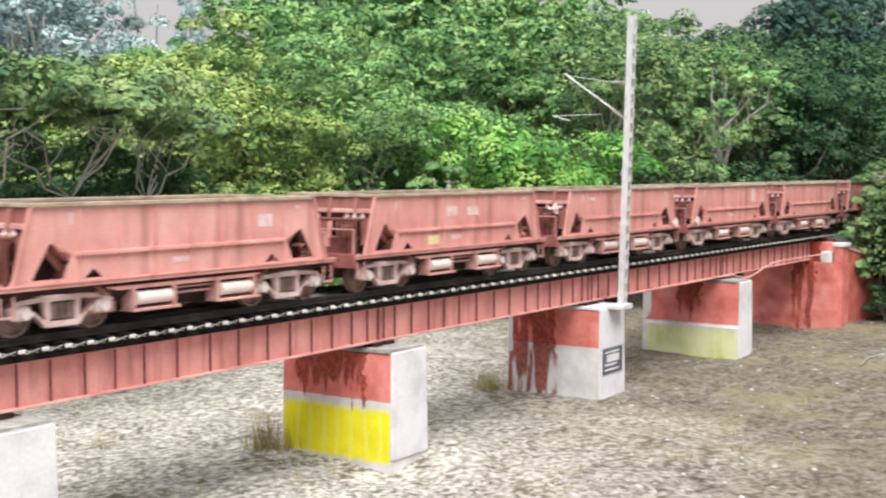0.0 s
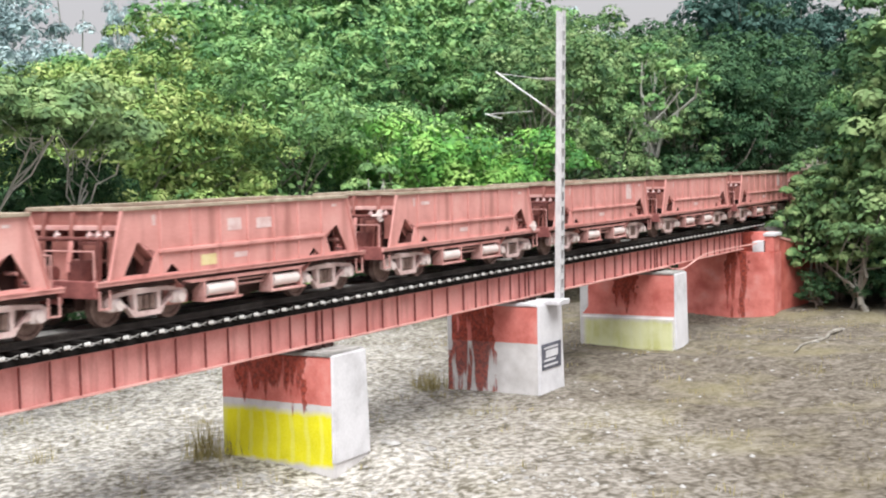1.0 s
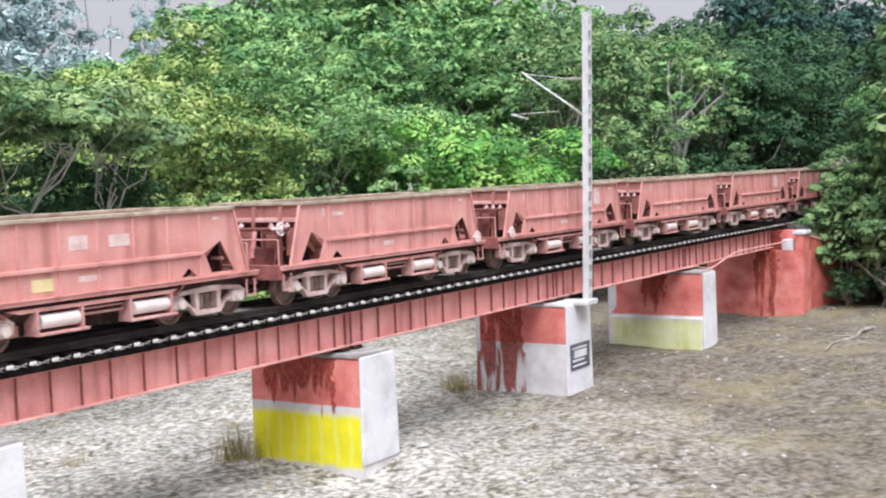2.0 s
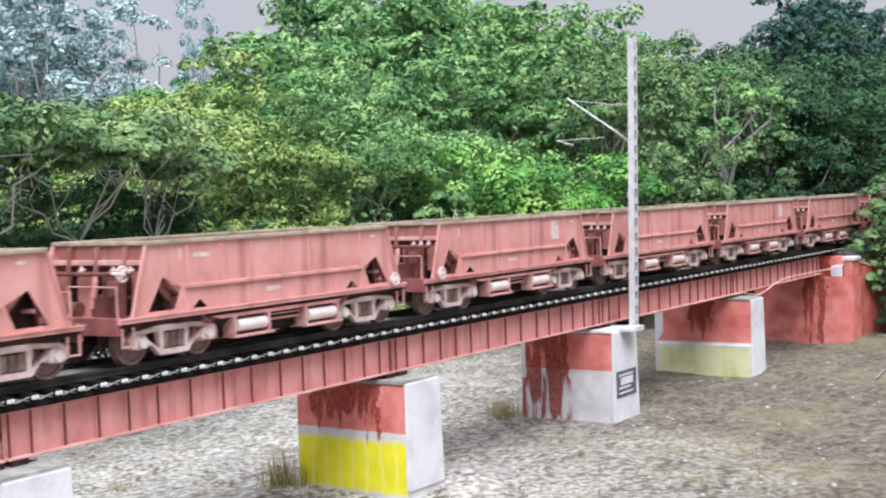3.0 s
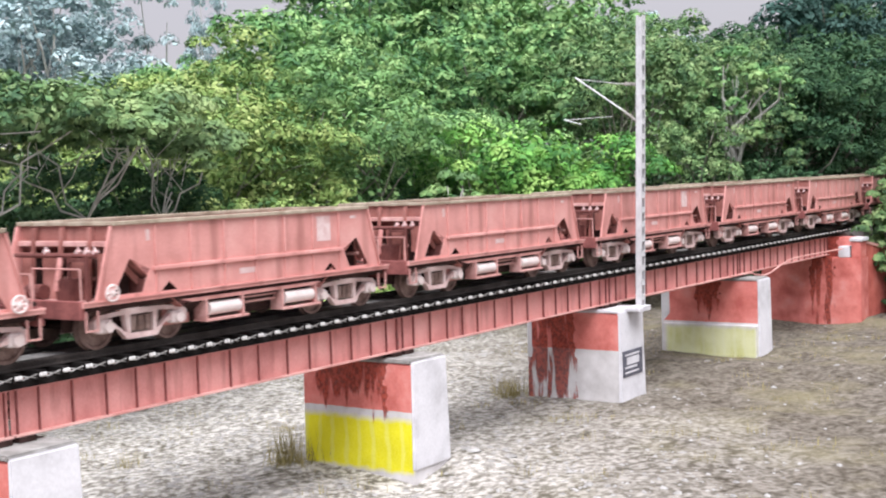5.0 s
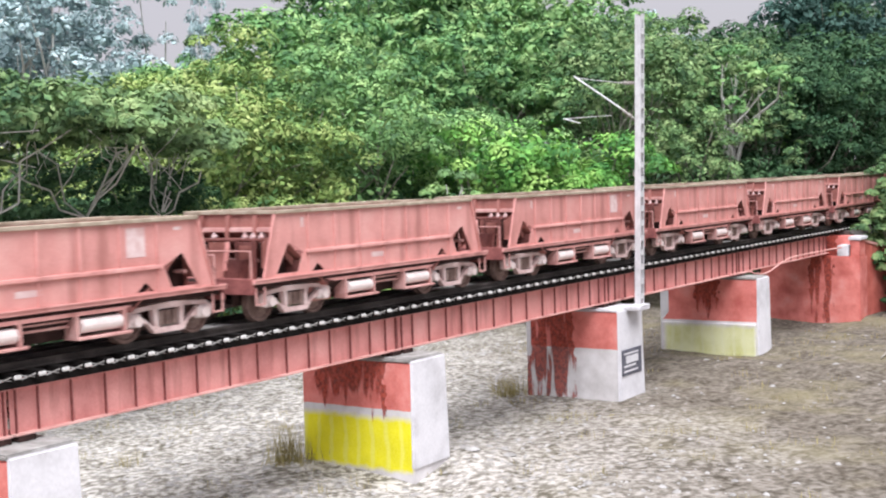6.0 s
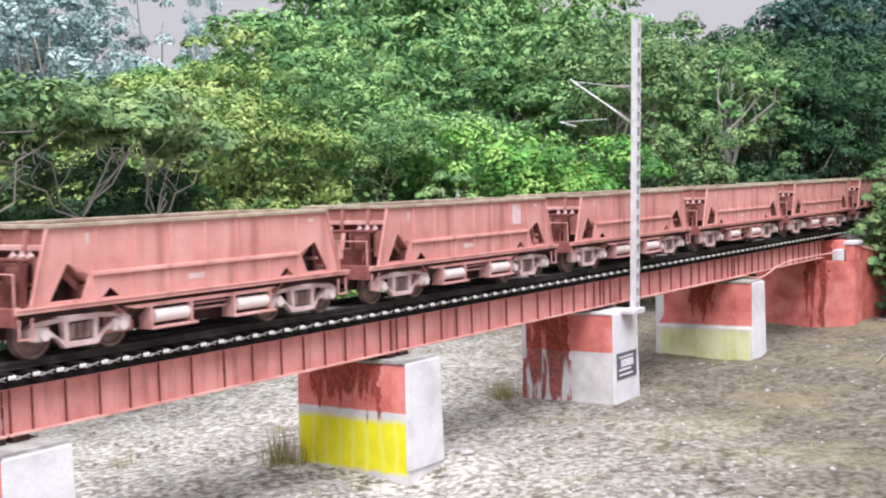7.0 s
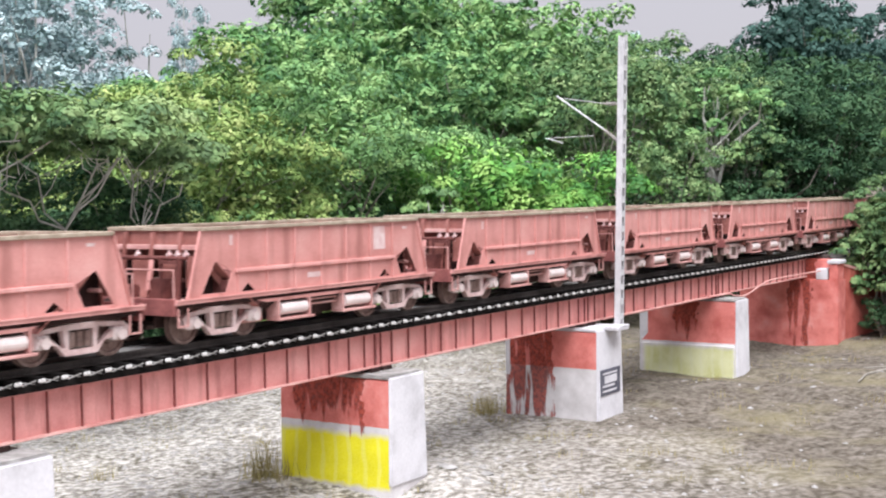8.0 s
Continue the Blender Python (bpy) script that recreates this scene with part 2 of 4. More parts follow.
def sandy():
    """Pale pebbles in the stream's bed, brown silty sand with dry growth beside it."""
    m, tree, b = shader("river_bed", 0.95)
    co = tree.nodes.new("ShaderNodeTexCoord")
    mp = tree.nodes.new("ShaderNodeMapping")
    mp.inputs["Rotation"].default_value = (0, 0, radians(-38))
    mp.inputs["Location"].default_value = (-2.0, 0, 0)
    tree.links.new(co.outputs["Object"], mp.inputs["Vector"])
    xyz = tree.nodes.new("ShaderNodeSeparateXYZ")
    tree.links.new(mp.outputs["Vector"], xyz.inputs["Vector"])
    edge = tree.nodes.new("ShaderNodeMath")
    edge.operation = "MULTIPLY_ADD"
    tree.links.new(grain(tree, 0.16, 5), edge.inputs[0])
    edge.inputs[1].default_value = 14.0
    tree.links.new(xyz.outputs["Y"], edge.inputs[2])
    fac = tree.nodes.new("ShaderNodeMapRange")
    fac.inputs["From Min"].default_value, fac.inputs["From Max"].default_value = -9.0, 2.0
    tree.links.new(edge.outputs[0], fac.inputs["Value"])
    big, mid, small = grain(tree, 0.3, 5), grain(tree, 1.6, 6), grain(tree, 4.6, 6)
    stones = ramp(tree, mid, [(0.35, (0.15, 0.138, 0.107)), (0.5, (0.31, 0.292, 0.26)), (0.66, (0.48, 0.46, 0.43))])
    stones = blend(tree, 0.5, stones, ramp(tree, small, [(0.41, (0.06, 0.052, 0.042)), (0.50, (0.32, 0.30, 0.27)), (0.60, (0.68, 0.655, 0.62))]))
    sand = ramp(tree, mid, [(0.35, (0.06, 0.05, 0.038)), (0.5, (0.115, 0.099, 0.08)), (0.66, (0.19, 0.168, 0.143))])
    sand = blend(tree, 0.4, sand, ramp(tree, small, [(0.38, (0.045, 0.036, 0.027)), (0.5, (0.16, 0.138, 0.112)), (0.66, (0.31, 0.28, 0.245))]))
    sand = blend(tree, ramp(tree, big, [(0.5, (0, 0, 0)), (0.7, (0.55,) * 3)]), sand, (0.22, 0.195, 0.115))
    c = blend(tree, fac.outputs["Result"], sand, stones)
    tree.links.new(c, b.inputs["Base Color"])
    bump(tree, b, small, 0.8, 0.10)
    return m


M["ground"] = sandy()


# ---------------------------------------------------------------- mesh helpers
def mesh_of(name, bm, material):
    me = bpy.data.meshes.new(name)
    bm.normal_update()
    bm.to_mesh(me)
    bm.free()
    me.materials.append(material)
    return me


def part(name, bm, material, parent, label="", at=None):
    """A bmesh, or a mesh made before, as one object under parent."""
    me = bm if isinstance(bm, bpy.types.Mesh) else mesh_of(name, bm, material)
    ob = new(name, me)
    ob.parent = parent
    if at is not None:
        ob.matrix_basis = at
    if label:
        ob["label"] = label
    return ob


def thing(name, label, category, at=None, group="", kind=""):
    ob = new(name)
    ob.empty_display_size = 0.2
    if at is not None:
        ob.matrix_basis = at
    return tagged(ob, label, category, group, kind)


def box(bm, x0, x1, y0, y1, z0, z1, bev=0.0):
    g = bmesh.ops.create_cube(bm, size=1.0)
    vs = g["verts"]
    for v in vs:
        v.co = Vector(((x0 + x1) / 2 + v.co.x * (x1 - x0), (y0 + y1) / 2 + v.co.y * (y1 - y0), (z0 + z1) / 2 + v.co.z * (z1 - z0)))
    if bev:
        es = list({e for v in vs for e in v.link_edges})
        bmesh.ops.bevel(bm, geom=es, offset=bev, segments=1, affect="EDGES")
    return bm


def bar(bm, a, b, w, h, up=(0, 0, 1)):
    """A bar of width w and height h from a to b."""
    a, b = Vector(a), Vector(b)
    d = (b - a).normalized()
    s = d.cross(Vector(up)).normalized() * (w / 2)
    u = s.cross(d).normalized() * (h / 2)
    vs = [bm.verts.new(p + i * s + j * u) for p in (a, b) for i, j in ((-1, -1), (1, -1), (1, 1), (-1, 1))]
    for f in ((0, 1, 2, 3), (7, 6, 5, 4), (0, 4, 5, 1), (1, 5, 6, 2), (2, 6, 7, 3), (3, 7, 4, 0)):
        bm.faces.new([vs[i] for i in f])
    return bm


def tube(bm, a, b, r0, r1=None, n=10, caps=True):
    a, b = Vector(a), Vector(b)
    r1 = r0 if r1 is None else r1
    q = (b - a).to_track_quat("Z", "Y")
    ra = [bm.verts.new(a + q @ Vector((r0 * math.cos(2 * math.pi * i / n), r0 * math.sin(2 * math.pi * i / n), 0))) for i in range(n)]
    rb = [bm.verts.new(b + q @ Vector((r1 * math.cos(2 * math.pi * i / n), r1 * math.sin(2 * math.pi * i / n), 0))) for i in range(n)]
    for i in range(n):
        bm.faces.new((ra[i], ra[(i + 1) % n], rb[(i + 1) % n], rb[i]))
    if caps:
        bm.faces.new(ra[::-1])
        bm.faces.new(rb)
    return bm


def slab(bm, outline, holes, y0, y1):
    """An outline in x and z with holes through it, from y0 to y1."""
    edges = []
    for loop in (outline, *holes):
        vs = [bm.verts.new((x, y0, z)) for x, z in loop]
        edges += [bm.edges.new((vs[i], vs[(i + 1) % len(vs)])) for i in range(len(vs))]
    made = bmesh.ops.triangle_fill(bm, edges=edges, use_beauty=True, use_dissolve=False)
    faces = [g for g in made["geom"] if isinstance(g, bmesh.types.BMFace)]
    ext = bmesh.ops.extrude_face_region(bm, geom=faces)
    for g in ext["geom"]:
        if isinstance(g, bmesh.types.BMVert):
            g.co.y = y1
    bmesh.ops.recalc_face_normals(bm, faces=bm.faces[:])
    return bm


def B():
    return bmesh.new()


# ---------------------------------------------------------------- ground
def smooth(a, b, v):
    k = np.clip((v - a) / (b - a), 0, 1)
    return k * k * (3 - 2 * k)


def wave(x, y):
    return (0.10 * np.sin(0.31 * x + 0.17 * y) + 0.08 * np.sin(0.53 * y - 0.21 * x + 1.3) + 0.05 * np.sin(1.17 * x + 0.6 * np.sin(0.9 * y))
            + 0.04 * np.sin(1.53 * y + 0.7 * np.sin(0.8 * x)))


def ground_height(x, y):
    z = -4.78 + 0.6 * wave(x, y)
    z = z - 0.22 * np.exp(-((x - 4.9) ** 2 + (y + 2.4) ** 2) / 1.5) + 0.3 * np.exp(-((x - 7.8) ** 2 + (y + 1.9) ** 2) / 2.0)
    z = z - 0.28 * np.exp(-((x - 30.2) ** 2 / 3 + (y + 1.0) ** 2 / 14))
    z = z - 0.45 * np.exp(-((x - 42.5) ** 2 / 9 + (y + 0.5) ** 2 / 16))
    far = smooth(14, 30, y) * 2.2
    edge = 45.5 + 5.5 * (y < -2.3) + 0.10 * np.clip(-y, 0, 60) + 1.4 * np.sin(0.25 * y) * (np.abs(y) > 5)
    bank = smooth(edge, edge + 9, x) * 4.05
    near_bank = smooth(-19.5, -27, x) * 4.05 * smooth(-16, -6, y)
    return z + np.maximum(np.maximum(far, bank), near_bank)


def build_ground():
    xs = np.concatenate([[-1500, -700, -300, -150, -90, -60], np.arange(-45, 80, 0.6), [85, 95, 110, 150, 250, 500, 900, 1500]])
    ys = np.concatenate([[-1500, -700, -300, -150, -90, -60], np.arange(-40, 45, 0.6), [50, 60, 80, 120, 200, 400, 800, 1500]])
    X, Y = np.meshgrid(xs, ys)
    Z = ground_height(X, Y)
    rng = np.random.default_rng(3)
    Z = Z + rng.normal(0, 0.018, Z.shape)
    n, m = X.shape
    me = bpy.data.meshes.new("ground")
    idx = np.arange(n * m).reshape(n, m)
    quads = np.stack([idx[:-1, :-1], idx[:-1, 1:], idx[1:, 1:], idx[1:, :-1]], -1).reshape(-1, 4)
    raw_mesh(me, np.stack([X, Y, Z], -1).reshape(-1, 3), quads)
    me.polygons.foreach_set("use_smooth", np.ones(len(quads), bool))
    me.materials.append(M["ground"])
    tagged(new("ground", me), "dry sandy river bed strewn with pale pebbles", "ground", kind="structure")


def raw_mesh(me, verts, faces):
    k = faces.shape[1]
    me.vertices.add(len(verts))
    me.vertices.foreach_set("co", np.ascontiguousarray(verts, np.float32).ravel())
    me.loops.add(faces.size)
    me.loops.foreach_set("vertex_index", np.ascontiguousarray(faces, np.int32).ravel())
    me.polygons.add(len(faces))
    me.polygons.foreach_set("loop_start", np.arange(0, faces.size, k, dtype=np.int32))
    me.update(calc_edges=True)


build_ground()

# ---------------------------------------------------------------- bridge
PIERS = [(-6.85, "pier_bright"), (5.95, "pier_bright"), (18.7, "pier_rusty"), (31.6, "pier_pale")]
ENDS = [-19.65, -6.85, 5.95, 18.7, 31.6, 44.5]
WEB = 0.90
Z_TOP, Z_BOT = -0.47, -1.43


def block(bm, x0, x1, y0, y1, z0, z1, taper=0.0):
    """A masonry block, slightly battered and with worn edges."""
    b2 = box(B(), x0, x1, y0, y1, z0, z1)
    bmesh.ops.bevel(b2, geom=b2.edges[:], offset=0.035, segments=2, affect="EDGES")
    cx, cy = (x0 + x1) / 2, (y0 + y1) / 2
    for v in b2.verts:
        k = (z1 - v.co.z) / (z1 - z0) * taper
        v.co.x += (v.co.x - cx) / (x1 - x0) * 2 * k
        v.co.y += (v.co.y - cy) / (y1 - y0) * 2 * k
        p = v.co * 2.3
        v.co += 0.012 * Vector((noise.noise(p), noise.noise(p + Vector((9, 0, 0))), 0))
    me = bpy.data.meshes.new("tmp")
    b2.to_mesh(me)
    b2.free()
    bm.from_mesh(me)
    bpy.data.meshes.remove(me)
    return bm


def build_pier(x, paint):
    words = {"pier_bright": "red and white painted masonry bridge pier with bright yellow patch",
             "pier_rusty": "red and white masonry bridge pier with rust runs",
             "pier_pale": "red bridge pier with white corners and pale yellow base"}[paint]
    p = thing("bridge_pier", words, "bridge pier", group="bridge piers")
    t, half = (0.80, 1.92) if paint != "pier_rusty" else (0.95, 1.86)
    far = half
    if paint == "pier_pale":
        half, t, x, far = 2.08, 0.72, x + 0.08, 2.5
    part("shaft", block(B(), x - t, x + t, -half, far, -6.2, -1.66, 0.05), M[paint], p)
    part("cap", block(B(), x - t - 0.02, x + t + 0.02, -half + 0.04, far - 0.04, -1.664, -1.55), M["white"] if paint == "pier_rusty" else M["stone"], p, "weathered bearing slab")
    # whitewashed end face, a coat of its own on the stone
    part("whitewashed_end", block(B(), x - t - 0.012, x + t + 0.012, -half - 0.035, -half + 0.05, -4.55 if paint == "pier_bright" else -5.0, -1.60, 0.05), M["white"], p, "whitewashed end face")
    for s in (-WEB, WEB):
        for dx in (-0.28, 0.28):
            part("bearing", box(B(), x + dx - 0.2, x + dx + 0.2, s - 0.2, s + 0.2, -1.552, Z_BOT - 0.002, 0.015), M["under"], p)
    if paint == "pier_pale":
        part("footing", block(B(), x - t - 0.22, x - t + 0.1, -half + 0.05, far - 0.1, -6.4, -3.62), M["pier_pale"], p, "pale yellow footing")
        part("corner_stripe", block(B(), x - t - 0.02, x - t + 0.1, far - 0.42, far + 0.03, -5.4, -1.68), M["white"], p, "whitewashed corner stripe")
    if paint == "pier_rusty":
        plate = part("notice_plate", box(B(), x - t + 0.10, x + t - 0.25, -half - 0.10, -half - 0.06, -3.95, -3.02, 0.01), M["plate"], p, "dark painted notice with unreadable lines")
        for i, (zz, w, h) in enumerate(((-3.17, 1.15, 0.06), (-3.62, 0.95, 0.07), (-3.80, 1.1, 0.06))):
            part("text_bar", box(B(), x - t + 0.22, x - t + 0.22 + w, -half - 0.114, -half - 0.098, zz - h / 2, zz + h / 2), M["white"], plate)
        part("notice_panel", box(B(), x - t + 0.36, x + t - 0.55, -half - 0.114, -half - 0.098, -3.52, -3.26), M["white"], plate)
        part("corner_stripe", block(B(), x - t - 0.02, x - t + 0.1, half - 0.2, half + 0.03, -3.4, -1.68), M["white"], p, "whitewashed corner stripe")
        part("mast_plinth", block(B(), x - 0.35, x + 0.55, -half - 0.56, -half + 0.02, -1.66, -1.50), M["white"], p, "white concrete mast bracket")
    return p


for x, paint in PIERS:
    build_pier(x, paint)


def build_span(x0, x1):
    g = thing("bridge_span", "red oxide painted steel plate girder span", "bridge girder", group="bridge spans")
    a, b = x0 + 0.03, x1 - 0.03
    for s in (-1, 1):
        y = s * WEB
        part("web", box(B(), a, b, y - 0.009, y + 0.009, Z_BOT + 0.03, Z_TOP - 0.03), M["girder"], g)
        part("top_flange", box(B(), a, b, y - 0.17, y + 0.17, Z_TOP - 0.035, Z_TOP, 0.006), M["girder"], g)
        part("bottom_flange", box(B(), a, b, y - 0.18, y + 0.18, Z_BOT, Z_BOT + 0.04, 0.006), M["flange"], g, "pale worn lower flange")
        part("flange_angle", box(B(), a, b, y - s * 0.085, y - s * 0.010, Z_BOT + 0.042, Z_BOT + 0.13), M["girder"], g)
        part("top_angle", box(B(), a, b, y - s * 0.085, y - s * 0.010, Z_TOP - 0.13, Z_TOP - 0.037), M["girder"], g)
    me = mesh_of("stiffener", box(B(), -0.010, 0.010, -0.045, 0.015, Z_BOT + 0.045, Z_TOP - 0.04), M["seam"])
    # closer together towards the span's ends
    for s in (-1, 1):
        for u in (0.10, 0.63, 1.46, 2.35, 3.18, 4.02, 5.02, 6.08, 7.05, 8.10, 8.95, 9.80, 10.65, 11.50, 12.20, 12.68):
            part("stiffener", me, None, g, at=Matrix.Translation((a + u * (b - a) / 12.8, s * (WEB + 0.056), 0)))
    cb = mesh_of("cross_brace", bar(bar(B(), (0, -0.88, Z_TOP - 0.15), (0, 0.88, Z_BOT + 0.1), 0.07, 0.07), (0.08, -0.88, Z_BOT + 0.1), (0.08, 0.88, Z_TOP - 0.15), 0.07, 0.07), M["girder"])
    for i in range(4):
        part("cross_brace", cb, None, g, at=Matrix.Translation((a + 0.4 + (b - a - 0.9) * i / 3, 0, 0)))


for x0, x1 in zip(ENDS, ENDS[1:]):
    build_span(x0, x1)


def build_abutment(x, s, label):
    """s: +1 where the bank lies towards +x."""
    p = thing("bridge_abutment", label, "abutment")
    a, b = sorted((x - s * 0.55, x + s * 1.6))
    part("breast_wall", block(B(), a, b, -2.78, 2.55, -6.4, -1.56, 0.0), M["abutment"], p)
    a, b = sorted((x + s * 0.35, x + s * 1.6))
    part("ballast_wall", block(B(), a, b, -2.5, 2.5, -1.562, -0.55), M["abutment"], p)
    part("pilaster", block(B(), *sorted((x - s * 0.50, x + s * 0.6)), -2.77, -2.30, -1.562, -0.72), M["abutment"], p)
    part("bed_block", block(B(), *sorted((x - s * 0.52, x + s * 0.33)), -2.22, -1.62, -1.564, -0.98), M["white"], p, "pale whitewashed bed block")
    # wing walls splay away from the track and step down the bank
    for side in (-1, 1):
        w = B()
        slab(w, [(0, -6.4), (9, -4.0), (9, -2.6), (4.5, -1.75), (0, -0.86)], [], -0.22, 0.22)
        c = bar(bar(B(), (0, 0, -0.80), (4.5, 0, -1.69), 0.56, 0.12), (4.5, 0, -1.69), (9, 0, -2.54), 0.56, 0.12)
        turn = radians(-14 if side < 0 else 14) if s > 0 else radians(194 if side < 0 else 166)
        at = Matrix.Translation((x + s * 0.62, side * 2.50, 0)) @ Matrix.Rotation(turn, 4, "Z")
        part("wing_wall", w, M["wing"], p, "brick-red rust-stained wing wall", at=at)
        part("wing_coping", c, M["flange"], p, "pale worn coping", at=at)
    part("coping", block(B(), *sorted((x - s * 0.55, x + s * 0.75)), -2.86, -2.2, -0.72, -0.52), M["white"], p, "whitewashed coping stone")


build_abutment(44.6, 1, "red painted masonry abutment with wing walls and rust stains")
build_abutment(-19.75, -1, "red painted masonry abutment at the near bank")


def build_track():
    t = thing("railway_track", "dark steel rails on sleepers with whitened ends", "railway track", kind="structure")
    for s in (-1, 1):
        for name, off, hh in (("rail", 0.838 + 0.035, 0.0), ("guard_rail", 0.60, -0.02)):
            b = B()
            y = s * off
            box(b, -60, 160, y - 0.035, y + 0.035, hh - 0.045, hh)
            box(b, -60, 160, y - 0.009, y + 0.009, hh - 0.125, hh - 0.046)
            box(b, -60, 160, y - 0.07, y + 0.07, hh - 0.155, hh - 0.126)
            part(name, b, M["rail"], t)
    me = mesh_of("sleeper", box(B(), -0.115, 0.115, -1.30, 1.30, -0.33, -0.158, 0.012), M["black"])
    en = mesh_of("sleeper_end", box(B(), -0.09, 0.09, -1.36, -1.296, -0.275, -0.19, 0.025), M["sleeper_end"])
    hook = mesh_of("hook_bolt", bar(bar(B(), (-0.26, 0, -0.31), (0.26, 0, -0.20), 0.022, 0.028, (0, 1, 0)), (-0.26, 0.03, -0.20), (0.26, 0.03, -0.31), 0.022, 0.028, (0, 1, 0)), M["stone"])
    x = -24.0
    while x < 60:
        s = part("sleeper", me, None, t, at=Matrix.Translation((x, 0, 0)))
        part("sleeper_end", en, None, s, "whitewashed sleeper end")
        if -20 < x < 44:
            part("hook_bolt", hook, None, s, at=Matrix.Translation((0.285, -1.28, 0)))
        x += 0.57
    part("running_timber", box(B(), -19.6, 44.4, -1.12, -1.02, Z_TOP, -0.331), M["black"], t)
    part("running_timber", box(B(), -19.6, 44.4, 1.02, 1.12, Z_TOP, -0.331), M["black"], t)
    part("walkway_plank", box(B(), -60, 160, -0.48, 0.48, -0.157, -0.085), M["stone"], t, "pale grey walkway planks between the rails")


build_track()


def build_bed():
    """Ballast shoulders beyond the bridge's ends."""
    for x0, x1 in ((46.25, 170), (-170, -21.4)):
        b = B()
        n = 60
        prof = [(-2.03, -0.75), (-1.6, -0.34), (1.6, -0.34), (2.03, -0.75), (2.03, -2.6), (-2.03, -2.6)]
        rings = []
        for i in range(n + 1):
            x = x0 + (x1 - x0) * i / n
            rings.append([b.verts.new((x, y, z + 0.05 * noise.noise(Vector((x * 1.1, y * 2, z))))) for y, z in prof])
        for i in range(n):
            for j in range(len(prof)):
                k = (j + 1) % len(prof)
                b.faces.new((rings[i][j], rings[i][k], rings[i + 1][k], rings[i + 1][j]))
        b.faces.new(rings[0]), b.faces.new(rings[-1][::-1])
        bmesh.ops.recalc_face_normals(b, faces=b.faces[:])
        tagged(new("ballast_bed", mesh_of("ballast_bed", b, M["ballast"])), "grey stone ballast bed under the track", "ballast", kind="structure")


build_bed()


def build_pipe():
    cu = bpy.data.curves.new("conduit_pipe", "CURVE")
    cu.dimensions, cu.bevel_depth, cu.bevel_resolution = "3D", 0.042, 3
    pts = [(19.6, -1.17, -1.38), (26, -1.17, -1.40), (32.0, -1.17, -1.42), (33.0, -1.22, -1.55), (34.2, -1.35, -1.62), (36.0, -1.5, -1.25), (38.0, -1.5, -1.12), (43.9, -1.9, -1.08)]
    sp = cu.splines.new("POLY")
    sm = []
    for i in range(len(pts) - 1):
        p0, p1, p2, p3 = (Vector(pts[max(0, min(len(pts) - 1, i + d))]) for d in (-1, 0, 1, 2))
        for k in range(8):
            t = k / 8
            sm.append(0.5 * (2 * p1 + (p2 - p0) * t + (2 * p0 - 5 * p1 + 4 * p2 - p3) * t * t + (3 * p1 - p0 - 3 * p2 + p3) * t ** 3))
    sm.append(Vector(pts[-1]))
    sp.points.add(len(sm) - 1)
    for q, v in zip(sp.points, sm):
        q.co = (*v, 1)
    cu.materials.append(M["flange"])
    p = thing("conduit_pipe", "pinkish white cable conduit clamped along the girder", "pipe")
    ob = new("pipe", cu)
    ob.parent = p
    clamp = mesh_of("clamp", box(B(), -0.03, 0.03, -0.06, 0.26, -0.06, 0.06, 0.008), M["girder"])
    for x in (21, 24, 27, 30):
        part("clamp", clamp, None, p, at=Matrix.Translation((x, -1.17, -1.39)))


build_pipe()


# ---------------------------------------------------------------- mast
def build_mast():
    x, y = 18.85, -2.16
    zb, zt = -1.50, 8.75
    p = thing("overhead_line_mast", "tall galvanised steel lattice mast with cantilever arm", "mast")
    for s in (-1, 1):
        b = B()
        o, q, f = x + s * 0.162, x + s * 0.138, x + s * 0.10
        prof = [(f, -0.11), (o, -0.11), (o, 0.11), (f, 0.11), (f, 0.09), (q, 0.09), (q, -0.09), (f, -0.09)]
        low, top = ([b.verts.new((px, y + py, z)) for px, py in prof] for z in (zb, zt))
        for k in range(8):
            b.faces.new((low[k], low[(k + 1) % 8], top[(k + 1) % 8], top[k]))
        b.faces.new(low[::-1]), b.faces.new(top)
        bmesh.ops.recalc_face_normals(b, faces=b.faces[:])
        part("channel", b, M["pole"], p)
    me = mesh_of("batten", box(B(), -0.14, 0.14, -0.006, 0.006, -0.10, 0.10), M["pole"])
    z = zb + 0.35
    while z < zt:
        for q in (-1, 1):
            part("batten", me, None, p, at=Matrix.Translation((x, y + q * 0.115, z)))
        z += 0.52
    part("base_plate", box(B(), x - 0.32, x + 0.32, y - 0.26, y + 0.26, zb - 0.02, zb + 0.04, 0.01), M["pole"], p)
    part("stay_tube", tube(B(), (x, y + 0.75, 5.55), (x, 0.46, 6.76), 0.03), M["pole"], p)
    part("strut_insulator", ribbed((x, y + 0.12, 5.10), (x, y + 0.75, 5.55)), M["insul"], p, "pale ribbed porcelain insulator")
    part("tie_tube", tube(B(), (x, y + 0.75, 6.45), (x, 0.40, 6.70), 0.012), M["pole"], p)
    part("tie_insulator", ribbed((x, y + 0.12, 6.42), (x, y + 0.75, 6.45)), M["insul"], p, "pale ribbed porcelain insulator")
    part("register_arm", tube(B(), (x, y + 1.1, 5.30), (x, 0.9, 5.22), 0.012), M["pole"], p)
    foot = Matrix.Translation((x + 0.06, y, zb))
    p.matrix_basis = foot @ Matrix.Rotation(radians(1.5), 4, "X") @ Matrix.Translation((-x, -y, -zb))
    part("steady_arm", tube(B(), (x, 0.9, 5.23), (x, 0.2, 5.05), 0.022), M["pole"], p)


